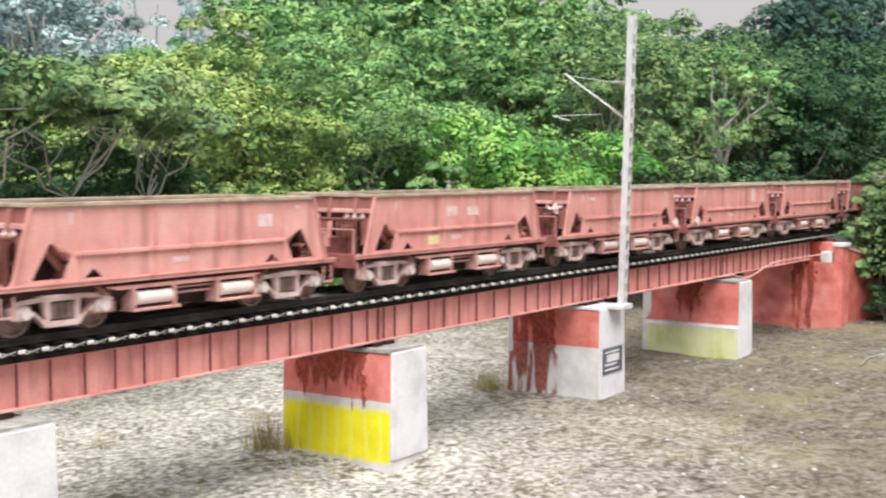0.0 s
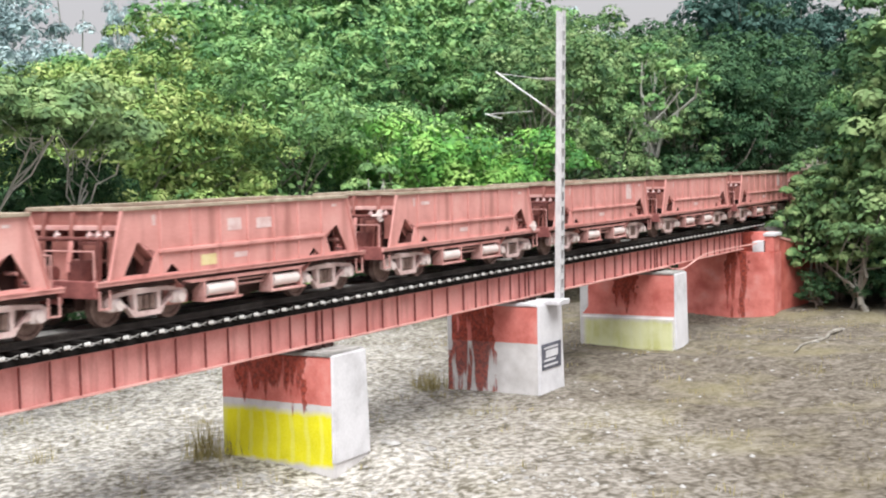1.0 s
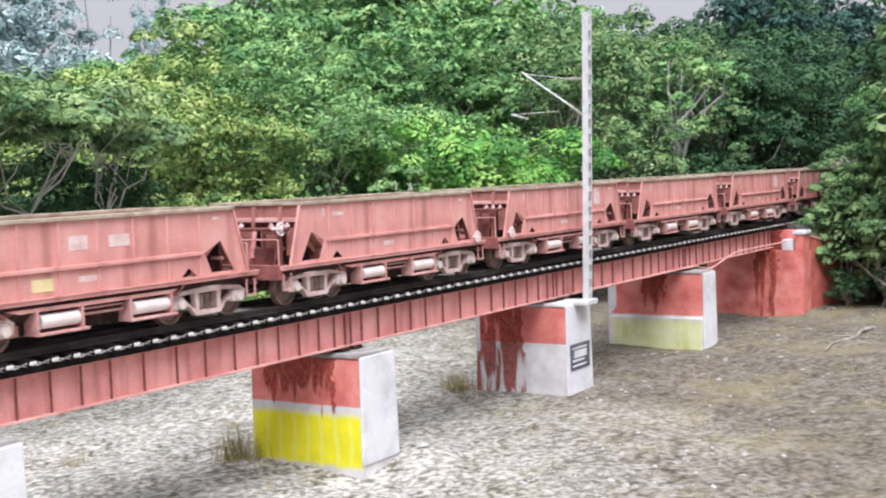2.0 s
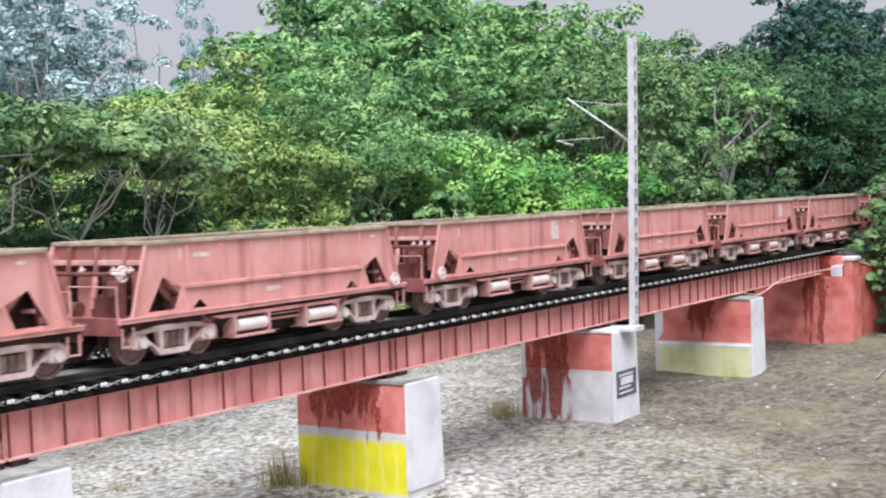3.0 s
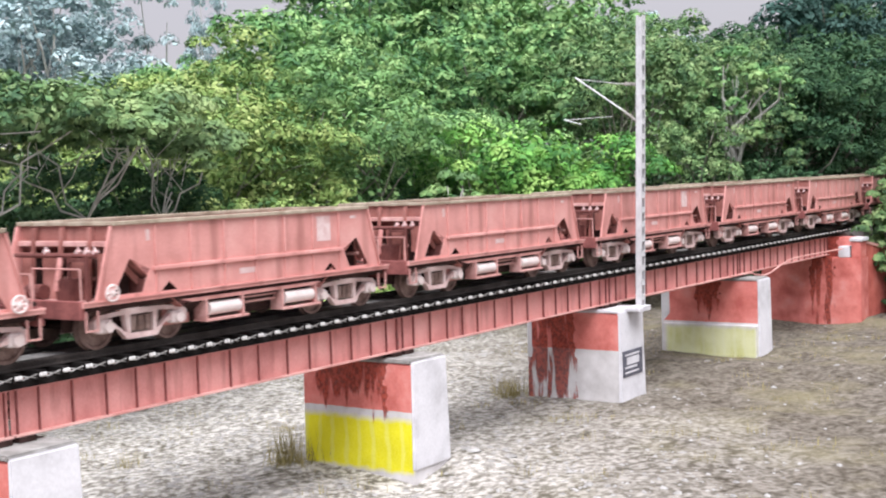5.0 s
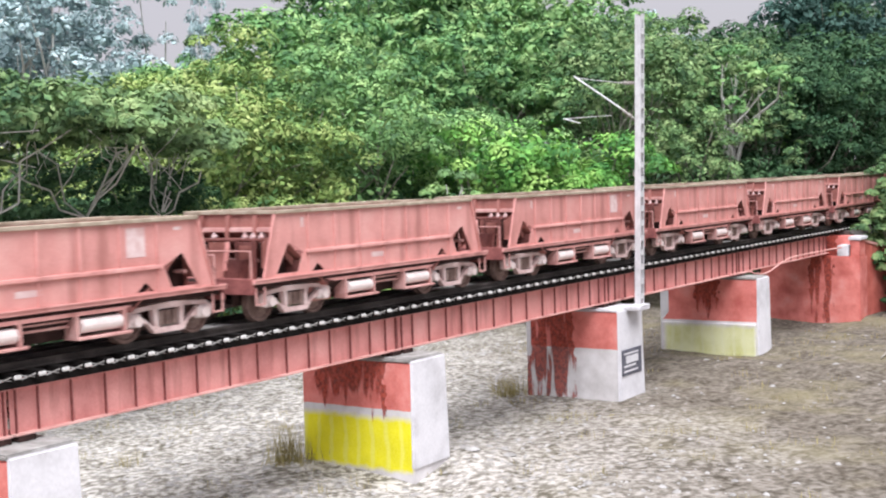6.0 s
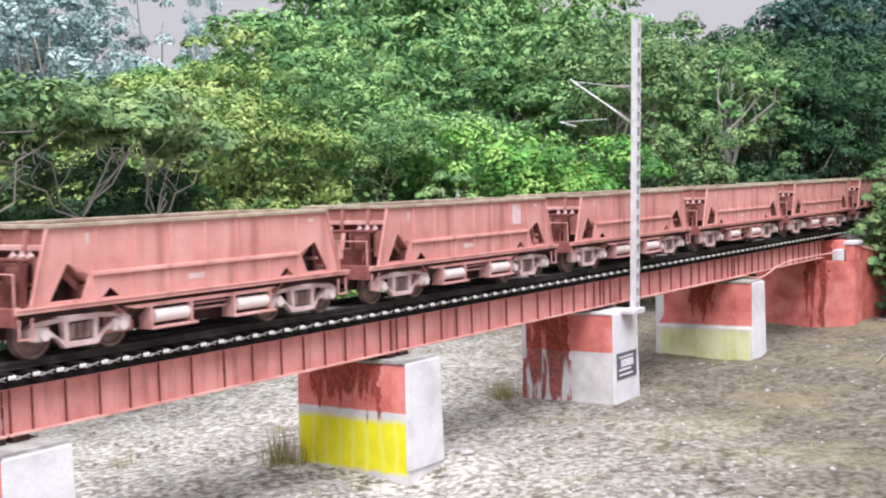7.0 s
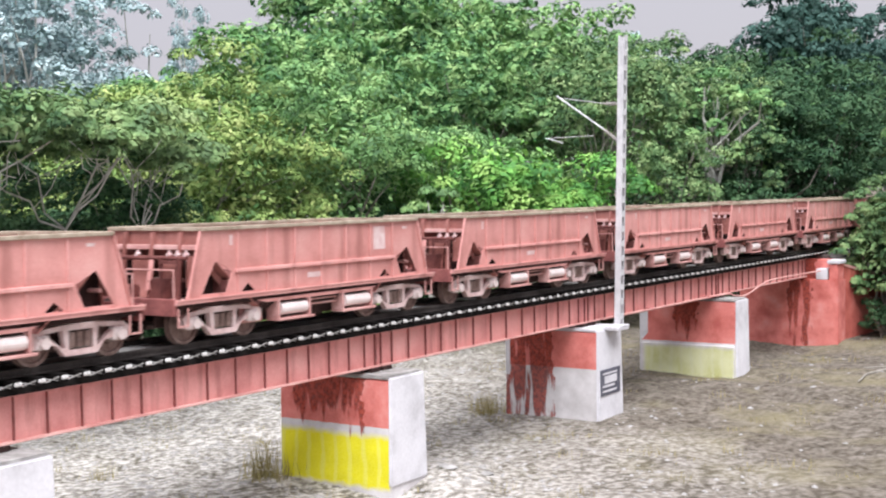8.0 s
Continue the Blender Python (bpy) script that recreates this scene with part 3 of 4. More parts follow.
def ribbed(a, b):
    a, b = Vector(a), Vector(b)
    bm = tube(B(), a, b, 0.03)
    for i in range(7):
        c = a.lerp(b, 0.12 + 0.11 * i)
        d = (b - a).normalized() * 0.012
        tube(bm, c - d, c + d, 0.075, 0.06)
    return bm


build_mast()

# ---------------------------------------------------------------- hopper wagon
HALF, ZT = 1.47, 2.66
MID, SOLE_T, SOLE_B = 1.63, 1.08, 0.88
BOGIES = (-3.32, 3.62)


def mirror(loop):
    return [(-x, z) for x, z in loop][::-1]


def side_frame():
    """Cast side frame of a bogie, 2 m between axles, with its openings."""
    out = [(-1.32, 0.62), (-1.28, 0.40), (-1.05, 0.34), (-0.86, 0.44), (-0.62, 0.40), (-0.42, 0.16), (0.42, 0.16), (0.62, 0.40), (0.86, 0.44), (1.05, 0.34),
           (1.28, 0.40), (1.32, 0.62), (1.15, 0.74), (0.5, 0.80), (-0.5, 0.80), (-1.15, 0.74)]
    tri = [(-0.94, 0.66), (-0.46, 0.70), (-0.40, 0.31), (-0.52, 0.35), (-0.74, 0.52)]
    holes = [tri, mirror(tri), [(-0.32, 0.68), (0.32, 0.68), (0.32, 0.28), (-0.32, 0.28)]]
    return slab(B(), out, holes, -0.08, 0.08)


def wheel_mesh():
    """A wheel on the axle's line y, tread outside, flange inside."""
    prof = [(-0.10, 0.10), (-0.09, 0.16), (-0.03, 0.20), (-0.03, 0.36), (-0.075, 0.39), (-0.075, 0.46), (0.045, 0.465), (0.05, 0.49), (0.075, 0.49), (0.075, 0.39), (0.02, 0.36), (0.02, 0.2), (0.06, 0.10)]
    b, n = B(), 28
    rings = [[b.verts.new((r * math.cos(2 * math.pi * i / n), y, r * math.sin(2 * math.pi * i / n))) for y, r in prof] for i in range(n)]
    for i in range(n):
        for j in range(len(prof) - 1):
            b.faces.new((rings[i][j], rings[i][j + 1], rings[(i + 1) % n][j + 1], rings[(i + 1) % n][j]))
    b.faces.new([rings[i][0] for i in range(n)]), b.faces.new([rings[i][-1] for i in range(n)][::-1])
    bmesh.ops.recalc_face_normals(b, faces=b.faces[:])
    return b


def handwheel(parent, x, y, z):
    b = B()
    n = 18
    for i in range(n):
        a0, a1 = 2 * math.pi * i / n, 2 * math.pi * (i + 1) / n
        tube(b, (x + 0.165 * math.cos(a0), y, z + 0.165 * math.sin(a0)), (x + 0.165 * math.cos(a1), y, z + 0.165 * math.sin(a1)), 0.022, n=6)
    for i in range(4):
        a0 = math.pi * i / 4
        tube(b, (x - 0.165 * math.cos(a0), y, z - 0.165 * math.sin(a0)), (x + 0.165 * math.cos(a0), y, z + 0.165 * math.sin(a0)), 0.017, n=6)
    tube(b, (x, y + 0.3, z), (x, y - 0.05, z), 0.04, n=8)
    part("handwheel", b, M["cyl"], parent, "pale grey brake handwheel")


PENT = [(-3.83, 1.88), (-3.28, 1.62), (-3.50, 1.15), (-4.28, 1.15), (-4.22, 1.26)]
TRI = [(-2.74, 1.32), (-2.50, 1.12), (-2.98, 1.12)]
SIDE = [(-4.28, ZT), (-4.40, 2.2), (-4.78, SOLE_T), (4.78, SOLE_T), (4.40, 2.2), (4.28, ZT)]
TALL = [-3.1, -2.07, -1.03, 0.0, 1.03, 2.07, 3.1]


def build_wagon():
    w = thing("hopper_wagon", "dusty red-brown steel ore hopper wagon on the bridge", "railway wagon", group="hopper wagons of the train")
    side = mesh_of("side_sheet", slab(B(), SIDE, [PENT, mirror(PENT), TRI, mirror(TRI)], -0.012, 0.012), M["wagon"])
    skirt = mesh_of("lower_sheet", slab(B(), [(-2.4, SOLE_B), (-2.05, 0.80), (2.05, 0.80), (2.4, SOLE_B)], [], -0.012, 0.012), M["wagon"])
    up = mesh_of("rib", box(B(), -0.028, 0.028, -0.042, 0.0, MID + 0.05, ZT - 0.08, 0.006), M["wagon"])
    low = mesh_of("lower_rib", box(B(), -0.028, 0.028, -0.042, 0.0, SOLE_T + 0.004, MID - 0.05, 0.006), M["wagon"])
    for s in (-1, 1):
        turn = Matrix.Translation((0, s * HALF, 0)) @ (Matrix.Identity(4) if s < 0 else Matrix.Rotation(math.pi, 4, "Z"))
        part("side_sheet", side, None, w, at=turn)
        part("lower_sheet", skirt, None, w, at=Matrix.Translation((0, s * (HALF - 0.03), 0)))
        o = turn @ Matrix.Translation((0, -0.0135, 0))
        for x in TALL:
            part("rib", up, None, w, at=o @ Matrix.Translation((x, 0, 0)))
            part("lower_rib", low, None, w, at=o @ Matrix.Translation((x, 0, 0)))
        y = s * HALF
        part("mid_rail", box(B(), -3.2, 3.2, *sorted((y + s * 0.013, y + s * 0.085)), MID - 0.045, MID + 0.045, 0.012), M["wagon"], w)
        part("top_rim", box(B(), -4.30, 4.30, *sorted((y - s * 0.03, y + s * 0.09)), ZT - 0.07, ZT + 0.02, 0.012), M["rim"], w, "scuffed grey-brown top rim")
        sb = B()
        box(sb, -5.12, 5.12, *sorted((y - s * 0.01, y + s * 0.055)), SOLE_B + 0.085, SOLE_T, 0.006)
        box(sb, -5.12, 5.12, *sorted((y + s * 0.056, y + s * 0.085)), SOLE_T - 0.03, SOLE_T + 0.004)
        part("sole_bar", sb, M["wagon"], w)
        # dark strip standing in for the shadow line below the sole bar
        part("sole_web", box(B(), -5.10, 5.10, *sorted((y - s * 0.12, y - s * 0.075)), SOLE_B - 0.04, SOLE_B + 0.09), M["under"], w, "near-black sill web, the shadow line under the sole bar")
        # black plate added for the shade above the wheels; hides the view through
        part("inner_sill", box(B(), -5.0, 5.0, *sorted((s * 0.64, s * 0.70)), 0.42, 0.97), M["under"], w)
        for e in (-1, 1):
            part("corner_strut", bar(B(), (e * 4.31, y + s * 0.03, ZT - 0.08), (e * 4.75, y + s * 0.03, SOLE_T + 0.01), 0.06, 0.05, (0, 1, 0)), M["wagon"], w)
            part("foot_step", bar(bar(bar(B(), (e * 4.72, y, SOLE_B), (e * 4.72, y, 0.48), 0.035, 0.035, (0, 1, 0)), (e * 5.02, y, SOLE_B), (e * 5.02, y, 0.48), 0.035, 0.035, (0, 1, 0)),
                                  (e * 4.70, y, 0.48), (e * 5.04, y, 0.48), 0.05, 0.035), M["wagon_dust"], w)
        for x0, x1 in ((-1.50, -0.50), (1.05, 2.10)):
            c = tube(B(), (x0, y + s * -0.15, 0.58), (x1, y - s * 0.15, 0.58), 0.155, n=16)
            part("air_cylinder", c, M["cyl"], w, "pale dusty air cylinder")
            part("cylinder_tray", box(B(), x0 - 0.15, x1 + 0.22, *sorted((y - s * 0.42, y + s * 0.02)), 0.30, 0.36, 0.01), M["wagon_dust"], w)
            for xx in (x0 - 0.12, x1 + 0.06):
                part("bracket", box(B(), xx - 0.03, xx + 0.03, *sorted((y - s * 0.40, y)), 0.362, 0.86, 0.006), M["wagon_dust"], w)
        for z in (0.72, 0.60):
            part("brake_pipe", tube(B(), (-0.35, y - s * 0.2, z), (0.85, y - s * 0.2, z), 0.03, n=8), M["wagon_dust"], w)
        for e in (-1, 1):
            # dark plates added behind the side openings as their inner shade
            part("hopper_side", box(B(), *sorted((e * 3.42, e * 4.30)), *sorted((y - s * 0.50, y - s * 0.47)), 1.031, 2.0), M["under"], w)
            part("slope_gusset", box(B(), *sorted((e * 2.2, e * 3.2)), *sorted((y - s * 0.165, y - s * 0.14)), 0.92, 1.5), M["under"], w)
        part("chute_plate", box(B(), -2.55, -1.75, *sorted((y - s * 0.5, y - s * 0.45)), 0.30, 0.86, 0.01), M["wagon"], w)
    for e in (-1, 1):
        x = e * 4.22
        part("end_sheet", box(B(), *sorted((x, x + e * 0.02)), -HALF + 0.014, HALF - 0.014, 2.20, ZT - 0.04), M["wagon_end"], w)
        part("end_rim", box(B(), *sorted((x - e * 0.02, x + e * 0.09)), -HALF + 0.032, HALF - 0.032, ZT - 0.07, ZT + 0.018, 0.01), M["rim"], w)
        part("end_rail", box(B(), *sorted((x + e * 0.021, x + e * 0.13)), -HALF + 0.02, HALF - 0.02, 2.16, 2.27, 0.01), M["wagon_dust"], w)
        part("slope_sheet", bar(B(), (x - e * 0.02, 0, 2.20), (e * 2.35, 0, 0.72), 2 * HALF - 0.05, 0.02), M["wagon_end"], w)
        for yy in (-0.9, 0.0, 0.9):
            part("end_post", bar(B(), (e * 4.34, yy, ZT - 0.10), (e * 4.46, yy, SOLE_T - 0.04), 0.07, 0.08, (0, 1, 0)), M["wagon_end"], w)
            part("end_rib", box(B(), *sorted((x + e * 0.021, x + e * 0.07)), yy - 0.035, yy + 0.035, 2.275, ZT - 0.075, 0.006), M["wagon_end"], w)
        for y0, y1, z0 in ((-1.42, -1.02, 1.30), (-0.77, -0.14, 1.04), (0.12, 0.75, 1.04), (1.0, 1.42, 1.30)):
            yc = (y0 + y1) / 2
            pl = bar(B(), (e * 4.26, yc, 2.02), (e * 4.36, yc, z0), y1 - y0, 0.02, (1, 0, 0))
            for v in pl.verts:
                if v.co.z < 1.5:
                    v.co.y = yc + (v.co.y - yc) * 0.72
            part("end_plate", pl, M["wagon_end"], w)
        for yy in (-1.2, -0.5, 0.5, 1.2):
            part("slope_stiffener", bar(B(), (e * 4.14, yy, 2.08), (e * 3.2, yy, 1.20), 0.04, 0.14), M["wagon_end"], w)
        part("end_platform", box(B(), *sorted((e * 3.9, e * 5.10)), -HALF + 0.015, HALF - 0.015, 0.98, 1.03), M["wagon_dust"], w)
        part("headstock", box(B(), *sorted((e * 5.02, e * 5.14)), -HALF + 0.014, HALF - 0.014, 0.72, 1.10, 0.01), M["seam"], w, "rust-brown end beam, darkened for the shade between wagons")
        part("end_handrail", tube(tube(tube(B(), (e * 4.98, -1.3, 1.03), (e * 4.98, -1.3, 1.75), 0.02, n=6), (e * 4.98, 0.2, 1.03), (e * 4.98, 0.2, 1.75), 0.02, n=6), (e * 4.98, -1.3, 1.74), (e * 4.98, 0.2, 1.74), 0.02, n=6), M["wagon_dust"], w)
        for yy in (-1.25, -0.98, -0.72, 0.3):
            part("brake_valve", tube(tube(B(), (e * 4.46, yy, 2.06), (e * 4.58, yy, 2.06), 0.045, n=10), (e * 4.52, yy, 1.92), (e * 4.52, yy, 2.16), 0.03, n=8), M["mark"], w, "pale dusty brake valve")
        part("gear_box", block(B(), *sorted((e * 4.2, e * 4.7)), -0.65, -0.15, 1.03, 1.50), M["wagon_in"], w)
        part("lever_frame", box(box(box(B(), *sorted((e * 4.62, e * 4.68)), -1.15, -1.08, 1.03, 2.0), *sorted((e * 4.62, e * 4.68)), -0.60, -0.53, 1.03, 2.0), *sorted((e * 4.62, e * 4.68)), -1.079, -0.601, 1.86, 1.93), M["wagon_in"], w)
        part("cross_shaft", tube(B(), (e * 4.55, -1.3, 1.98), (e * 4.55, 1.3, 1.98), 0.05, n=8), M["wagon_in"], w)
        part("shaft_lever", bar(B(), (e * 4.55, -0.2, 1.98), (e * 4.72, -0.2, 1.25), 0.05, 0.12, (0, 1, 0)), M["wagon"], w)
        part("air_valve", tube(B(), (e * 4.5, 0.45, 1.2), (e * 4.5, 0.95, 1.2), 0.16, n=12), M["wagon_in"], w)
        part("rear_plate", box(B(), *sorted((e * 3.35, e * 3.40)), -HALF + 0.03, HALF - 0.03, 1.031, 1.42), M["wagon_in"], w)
        part("operating_rod", tube(B(), (e * 4.05, -1.35, 1.45), (e * 4.05, 1.35, 1.45), 0.045, n=8), M["wagon_dust"], w)
        cpl = B()
        box(cpl, *sorted((e * 5.10, e * 5.50)), -0.10, 0.10, 0.93 - 0.14, 0.93 + 0.14, 0.02)
        box(cpl, *sorted((e * 5.44, e * 5.575)), -0.19, 0.19, 0.93 - 0.2, 0.93 + 0.2, 0.05)
        part("coupler", cpl, M["under"], w, "grimy centre buffer coupler")
        part("brake_hose", tube(tube(B(), (e * 5.12, 0.4, 0.85), (e * 5.4, 0.42, 0.45), 0.03, n=6), (e * 5.4, 0.42, 0.45), (e * 5.57, 0.45, 0.5), 0.03, n=6), M["black"], w)
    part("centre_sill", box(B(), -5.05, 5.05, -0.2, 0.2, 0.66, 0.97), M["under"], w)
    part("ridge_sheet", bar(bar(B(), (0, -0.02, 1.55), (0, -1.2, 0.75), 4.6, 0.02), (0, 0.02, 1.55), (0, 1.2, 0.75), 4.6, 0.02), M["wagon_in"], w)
    # dark mass, also there to keep light from showing between the bogies
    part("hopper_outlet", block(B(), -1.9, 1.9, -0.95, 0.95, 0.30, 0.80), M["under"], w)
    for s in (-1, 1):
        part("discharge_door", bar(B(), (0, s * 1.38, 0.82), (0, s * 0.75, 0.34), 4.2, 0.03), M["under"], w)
    # worn stencils: the owner's marks as plain bars
    for x, z, ww, h, m in ((-3.35, 2.35, 0.10, 0.24, "mark"), (-0.55, 1.36, 0.62, 0.13, "mark"), (3.6, 2.42, 0.22, 0.07, "mark")):
        part("stencil_bar", box(B(), x, x + ww, -HALF - 0.0185, -HALF - 0.0135, z - h / 2, z + h / 2), M[m], w)
    frame_me = mesh_of("side_frame", side_frame(), M["bogie"])
    wheel_me = mesh_of("wheel", wheel_mesh(), M["wheel"])
    for p in wheel_me.polygons:
        p.use_smooth = False
    spring = mesh_of("spring", tube(tube(tube(B(), (-0.2, 0, 0.32), (-0.2, 0, 0.64), 0.085, n=10), (0, 0, 0.32), (0, 0, 0.64), 0.085, n=10), (0.2, 0, 0.32), (0.2, 0, 0.64), 0.085, n=10), M["wheel"])
    boxm = mesh_of("axle_box", tube(box(B(), -0.16, 0.16, -0.10, 0.10, 0.36, 0.64, 0.03), (0, -0.20, 0.49), (0, -0.09, 0.49), 0.115, 0.13, n=14), M["cyl"])
    axle_me = mesh_of("wheelset", tube(B(), (0, -1.06, 0), (0, 1.06, 0), 0.075, n=12), M["under"])
    for bx in BOGIES:
        bo = part("bogie", box(box(B(), bx - 0.22, bx + 0.22, -1.05, 1.05, 0.52, 0.80, 0.02), bx - 0.3, bx + 0.3, -0.35, 0.35, 0.801, 0.90, 0.02), M["under"], w, "cast steel two-axle bogie")
        for s in (-1, 1):
            part("side_frame", frame_me, None, bo, at=Matrix.Translation((bx, s * 1.14, 0)))
            part("spring", spring, None, bo, at=Matrix.Translation((bx, s * 1.14, 0)))
            for ax in (-1, 1):
                part("axle_box", boxm, None, bo, at=Matrix.Translation((bx + ax, s * 1.17, 0)) @ (Matrix.Identity(4) if s < 0 else Matrix.Rotation(math.pi, 4, "Z")))
        part("brake_beam", box(B(), bx - 0.42, bx - 0.34, -0.95, 0.95, 0.36, 0.46), M["under"], bo)
        for ax in (-1, 1):
            ws = part("wheelset", axle_me, None, w, "rolling wheelset", at=Matrix.Translation((bx + ax, 0, 0.46)))
            part("wheel", wheel_me, None, ws, at=Matrix.Translation((0, -0.86, 0)))
            part("wheel", wheel_me, None, ws, at=Matrix.Translation((0, 0.86, 0)) @ Matrix.Rotation(math.pi, 4, "Z"))
    return w


# The train: the front edge of wagon 0's first opening, by time
PITCH = 11.165
RUN = [(0, 5.43), (0.5, 2.25), (1.0, -1.45), (1.5, -4.45), (1.7, -5.5), (2.8, -12.91), (3.0, -14.16), (3.5, -16.96), (4.0, -20.5), (4.5, -23.35), (4.7, -24.66),
       (5.8, -31.15), (6.0, -32.6), (6.5, -36.25), (7.0, -39.1), (7.5, -42.6), (8.0, -45.6)]
FIRST, LAST = -3, 11
wagons = {}


def train_place(t, k):
    return float(np.interp(t, [r[0] for r in RUN], [r[1] for r in RUN])) + k * PITCH + 3.83


wagons[FIRST] = build_wagon()
for k in range(FIRST + 1, LAST + 1):
    wagons[k] = copy_thing(wagons[FIRST], Matrix.Translation((train_place(0, k), 0, 0)))
handwheel(wagons[1], 4.45, -HALF - 0.17, 1.22)
handwheel(wagons[1], -4.66, -1.15, 2.0)
handwheel(wagons[2], -4.45, -HALF - 0.17, 1.22)


def patch(k, name, x, z, ww, h, m, label):
    part(name, box(B(), x, x + ww, -HALF - 0.0187, -HALF - 0.0137, z - h / 2, z + h / 2), M[m], wagons[k], label)


# panels that set single wagons apart
patch(1, "data_panel", -2.9, 2.3, 0.5, 0.10, "mark", "worn white stencil bar")
for k in (2, 4):
    patch(k, "data_panel", 2.25, 2.18, 0.52, 0.62, "mark", "worn white data panel")
for k, x in ((-1, 2.25), (0, -0.75)):
    patch(k, "data_panel", x, 2.12, 0.5, 0.3, "mark", "worn white data panel")
patch(0, "yellow_panel", -1.75, 1.32, 0.55, 0.26, "mark_y", "faded yellow panel")
patch(0, "data_panel", -0.75 + 1.1, 2.1, 0.6, 0.26, "mark", "worn white data panel")


# ---------------------------------------------------------------- trees
def leaves(rng, centres, radii, per, size, high=0.55):
    """Sprays of leaves: each a dome of small blades that lie along it."""
    k = np.repeat(np.arange(len(centres)), per)
    N = len(k)
    ang, h = rng.uniform(0, 2 * np.pi, N), rng.uniform(0.0, 1.0, N)
    q = np.sqrt(1 - np.clip(h, -1, 1) ** 2)
    nrm = np.stack([np.cos(ang) * q, np.sin(ang) * q, h], -1)
    P = nrm * np.array([1, 1, high]) * (radii[k] * rng.normal(0.96, 0.07, N))[:, None] + centres[k]
    nrm = nrm * np.array([0.8, 0.8, 1.2]) + rng.normal(0, 0.2, (N, 3)) + np.array([0, 0, 0.1])
    nrm /= np.linalg.norm(nrm, axis=1)[:, None]
    d = np.cross(nrm, rng.normal(0, 1, (N, 3)))
    d /= np.linalg.norm(d, axis=1)[:, None] + 1e-9
    s = np.cross(nrm, d)
    L = (size * rng.uniform(0.6, 1.35, N))[:, None]
    V = np.stack([P - d * L * 0.5, P + s * L * 0.25, P + d * L * 0.5, P - s * L * 0.25], 1).reshape(-1, 3)
    F = np.arange(4 * N).reshape(N, 4)
    return V, F


def limb(bm, a, b, r0, r1, rng, n=7, steps=4):
    a, b = Vector(a), Vector(b)
    pts = [a.lerp(b, i / steps) + (Vector(rng.normal(0, 0.05, 3)) * (b - a).length * (0 < i < steps)) for i in range(steps + 1)]
    for i in range(steps):
        tube(bm, pts[i], pts[i + 1], r0 + (r1 - r0) * i / steps, r0 + (r1 - r0) * (i + 1) / steps, n, caps=False)


def build_tree(name, label, seed, height, width, base, material, per=70, clumps=170, size=0.285, spray=0.95, stems=3, category="tree", lumpy=0.35, bark="bark", high=0.85, thick=1.0, inner=0.5, boughs=13):
    """height: of the whole tree; base: where the crown starts."""
    rng = np.random.default_rng(seed)
    t = thing(name, label, category)
    hz = (height - base) / 2
    c = np.array([0, 0, base + hz])
    # a crown of several overlapping lobes
    lobes = [(np.zeros(3), 0.62)]
    for i in range(boughs):
        h, a = -0.55 + 1.5 * (i + rng.uniform(0.2, 0.8)) / boughs, 2.4 * i + rng.uniform(-0.35, 0.35)
        q = math.sqrt(max(0.0, 1 - min(h, 1.0) ** 2))
        lobes.append((np.array([math.cos(a) * q, math.sin(a) * q, h]) * rng.uniform(0.56, 0.70), rng.uniform(0.28, 0.42)))
    # branch pads: flat domed layers of sprays with gaps between them
    pts, rad = [], []
    while len(pts) < clumps:
        o, q = lobes[rng.integers(len(lobes))]
        v = rng.normal(0, 1, 3)
        v /= np.linalg.norm(v)
        p = o + v * q * rng.uniform(0.75, 1.0)
        if p[2] < -0.95 or np.linalg.norm(p) < 0.5:
            continue
        hub = c + p * np.array([width / 2, width / 2, hz]) + rng.normal(0, lumpy, 3)
        reach = spray * rng.uniform(1.0, 2.0)
        for i in range(rng.integers(3, 6)):
            a, r = rng.uniform(0, 2 * np.pi), reach * math.sqrt(rng.uniform(0, 1))
            pts.append(hub + np.array([r * math.cos(a), r * math.sin(a), -0.32 * r * r / reach + rng.normal(0, 0.2) * spray]))
            rad.append(spray * rng.uniform(0.4, 0.85))
    V, F = leaves(rng, np.array(pts), np.array(rad), per, size, high)
    # shaded leaves inside the crown, larger and close together
    n = int(clumps * inner)
    v = rng.normal(0, 1, (n, 3))
    v *= (rng.uniform(0.1, 0.62, n) / np.linalg.norm(v, axis=1))[:, None]
    V2, F2 = leaves(rng, c + v * np.array([width / 2, width / 2, hz]), np.full(n, spray * 1.3), max(14, per // 4), size * 1.4, 0.9)
    V, F = np.concatenate([V, V2]), np.concatenate([F, F2 + len(V)])
    bm = B()
    r = (0.10 + height * 0.011) * thick
    lean = rng.normal(0, 0.25, 2)
    fork = Vector((lean[0], lean[1], max(base * 0.75, 1.0)))
    limb(bm, (0, 0, -1.0), fork, r * 1.15, r * 0.8, rng, 9)
    for i in range(stems + 3):
        p = Vector(pts[rng.integers(len(pts))])
        p = fork.lerp(p, 0.92)
        limb(bm, fork, p, r * 0.55, 0.03, rng)
        for j in range(2):
            q = Vector(pts[rng.integers(len(pts))])
            a = fork.lerp(p, rng.uniform(0.35, 0.7))
            limb(bm, a, a.lerp(q, 0.7), r * 0.25, 0.02, rng, 5, 3)
    part("trunk", bm, M[bark], t, "grey branching trunk")
    me = bpy.data.meshes.new("crown")
    raw_mesh(me, V, F)
    me.materials.append(M[material])
    cr = new("crown", me)
    cr.parent = t
    return t


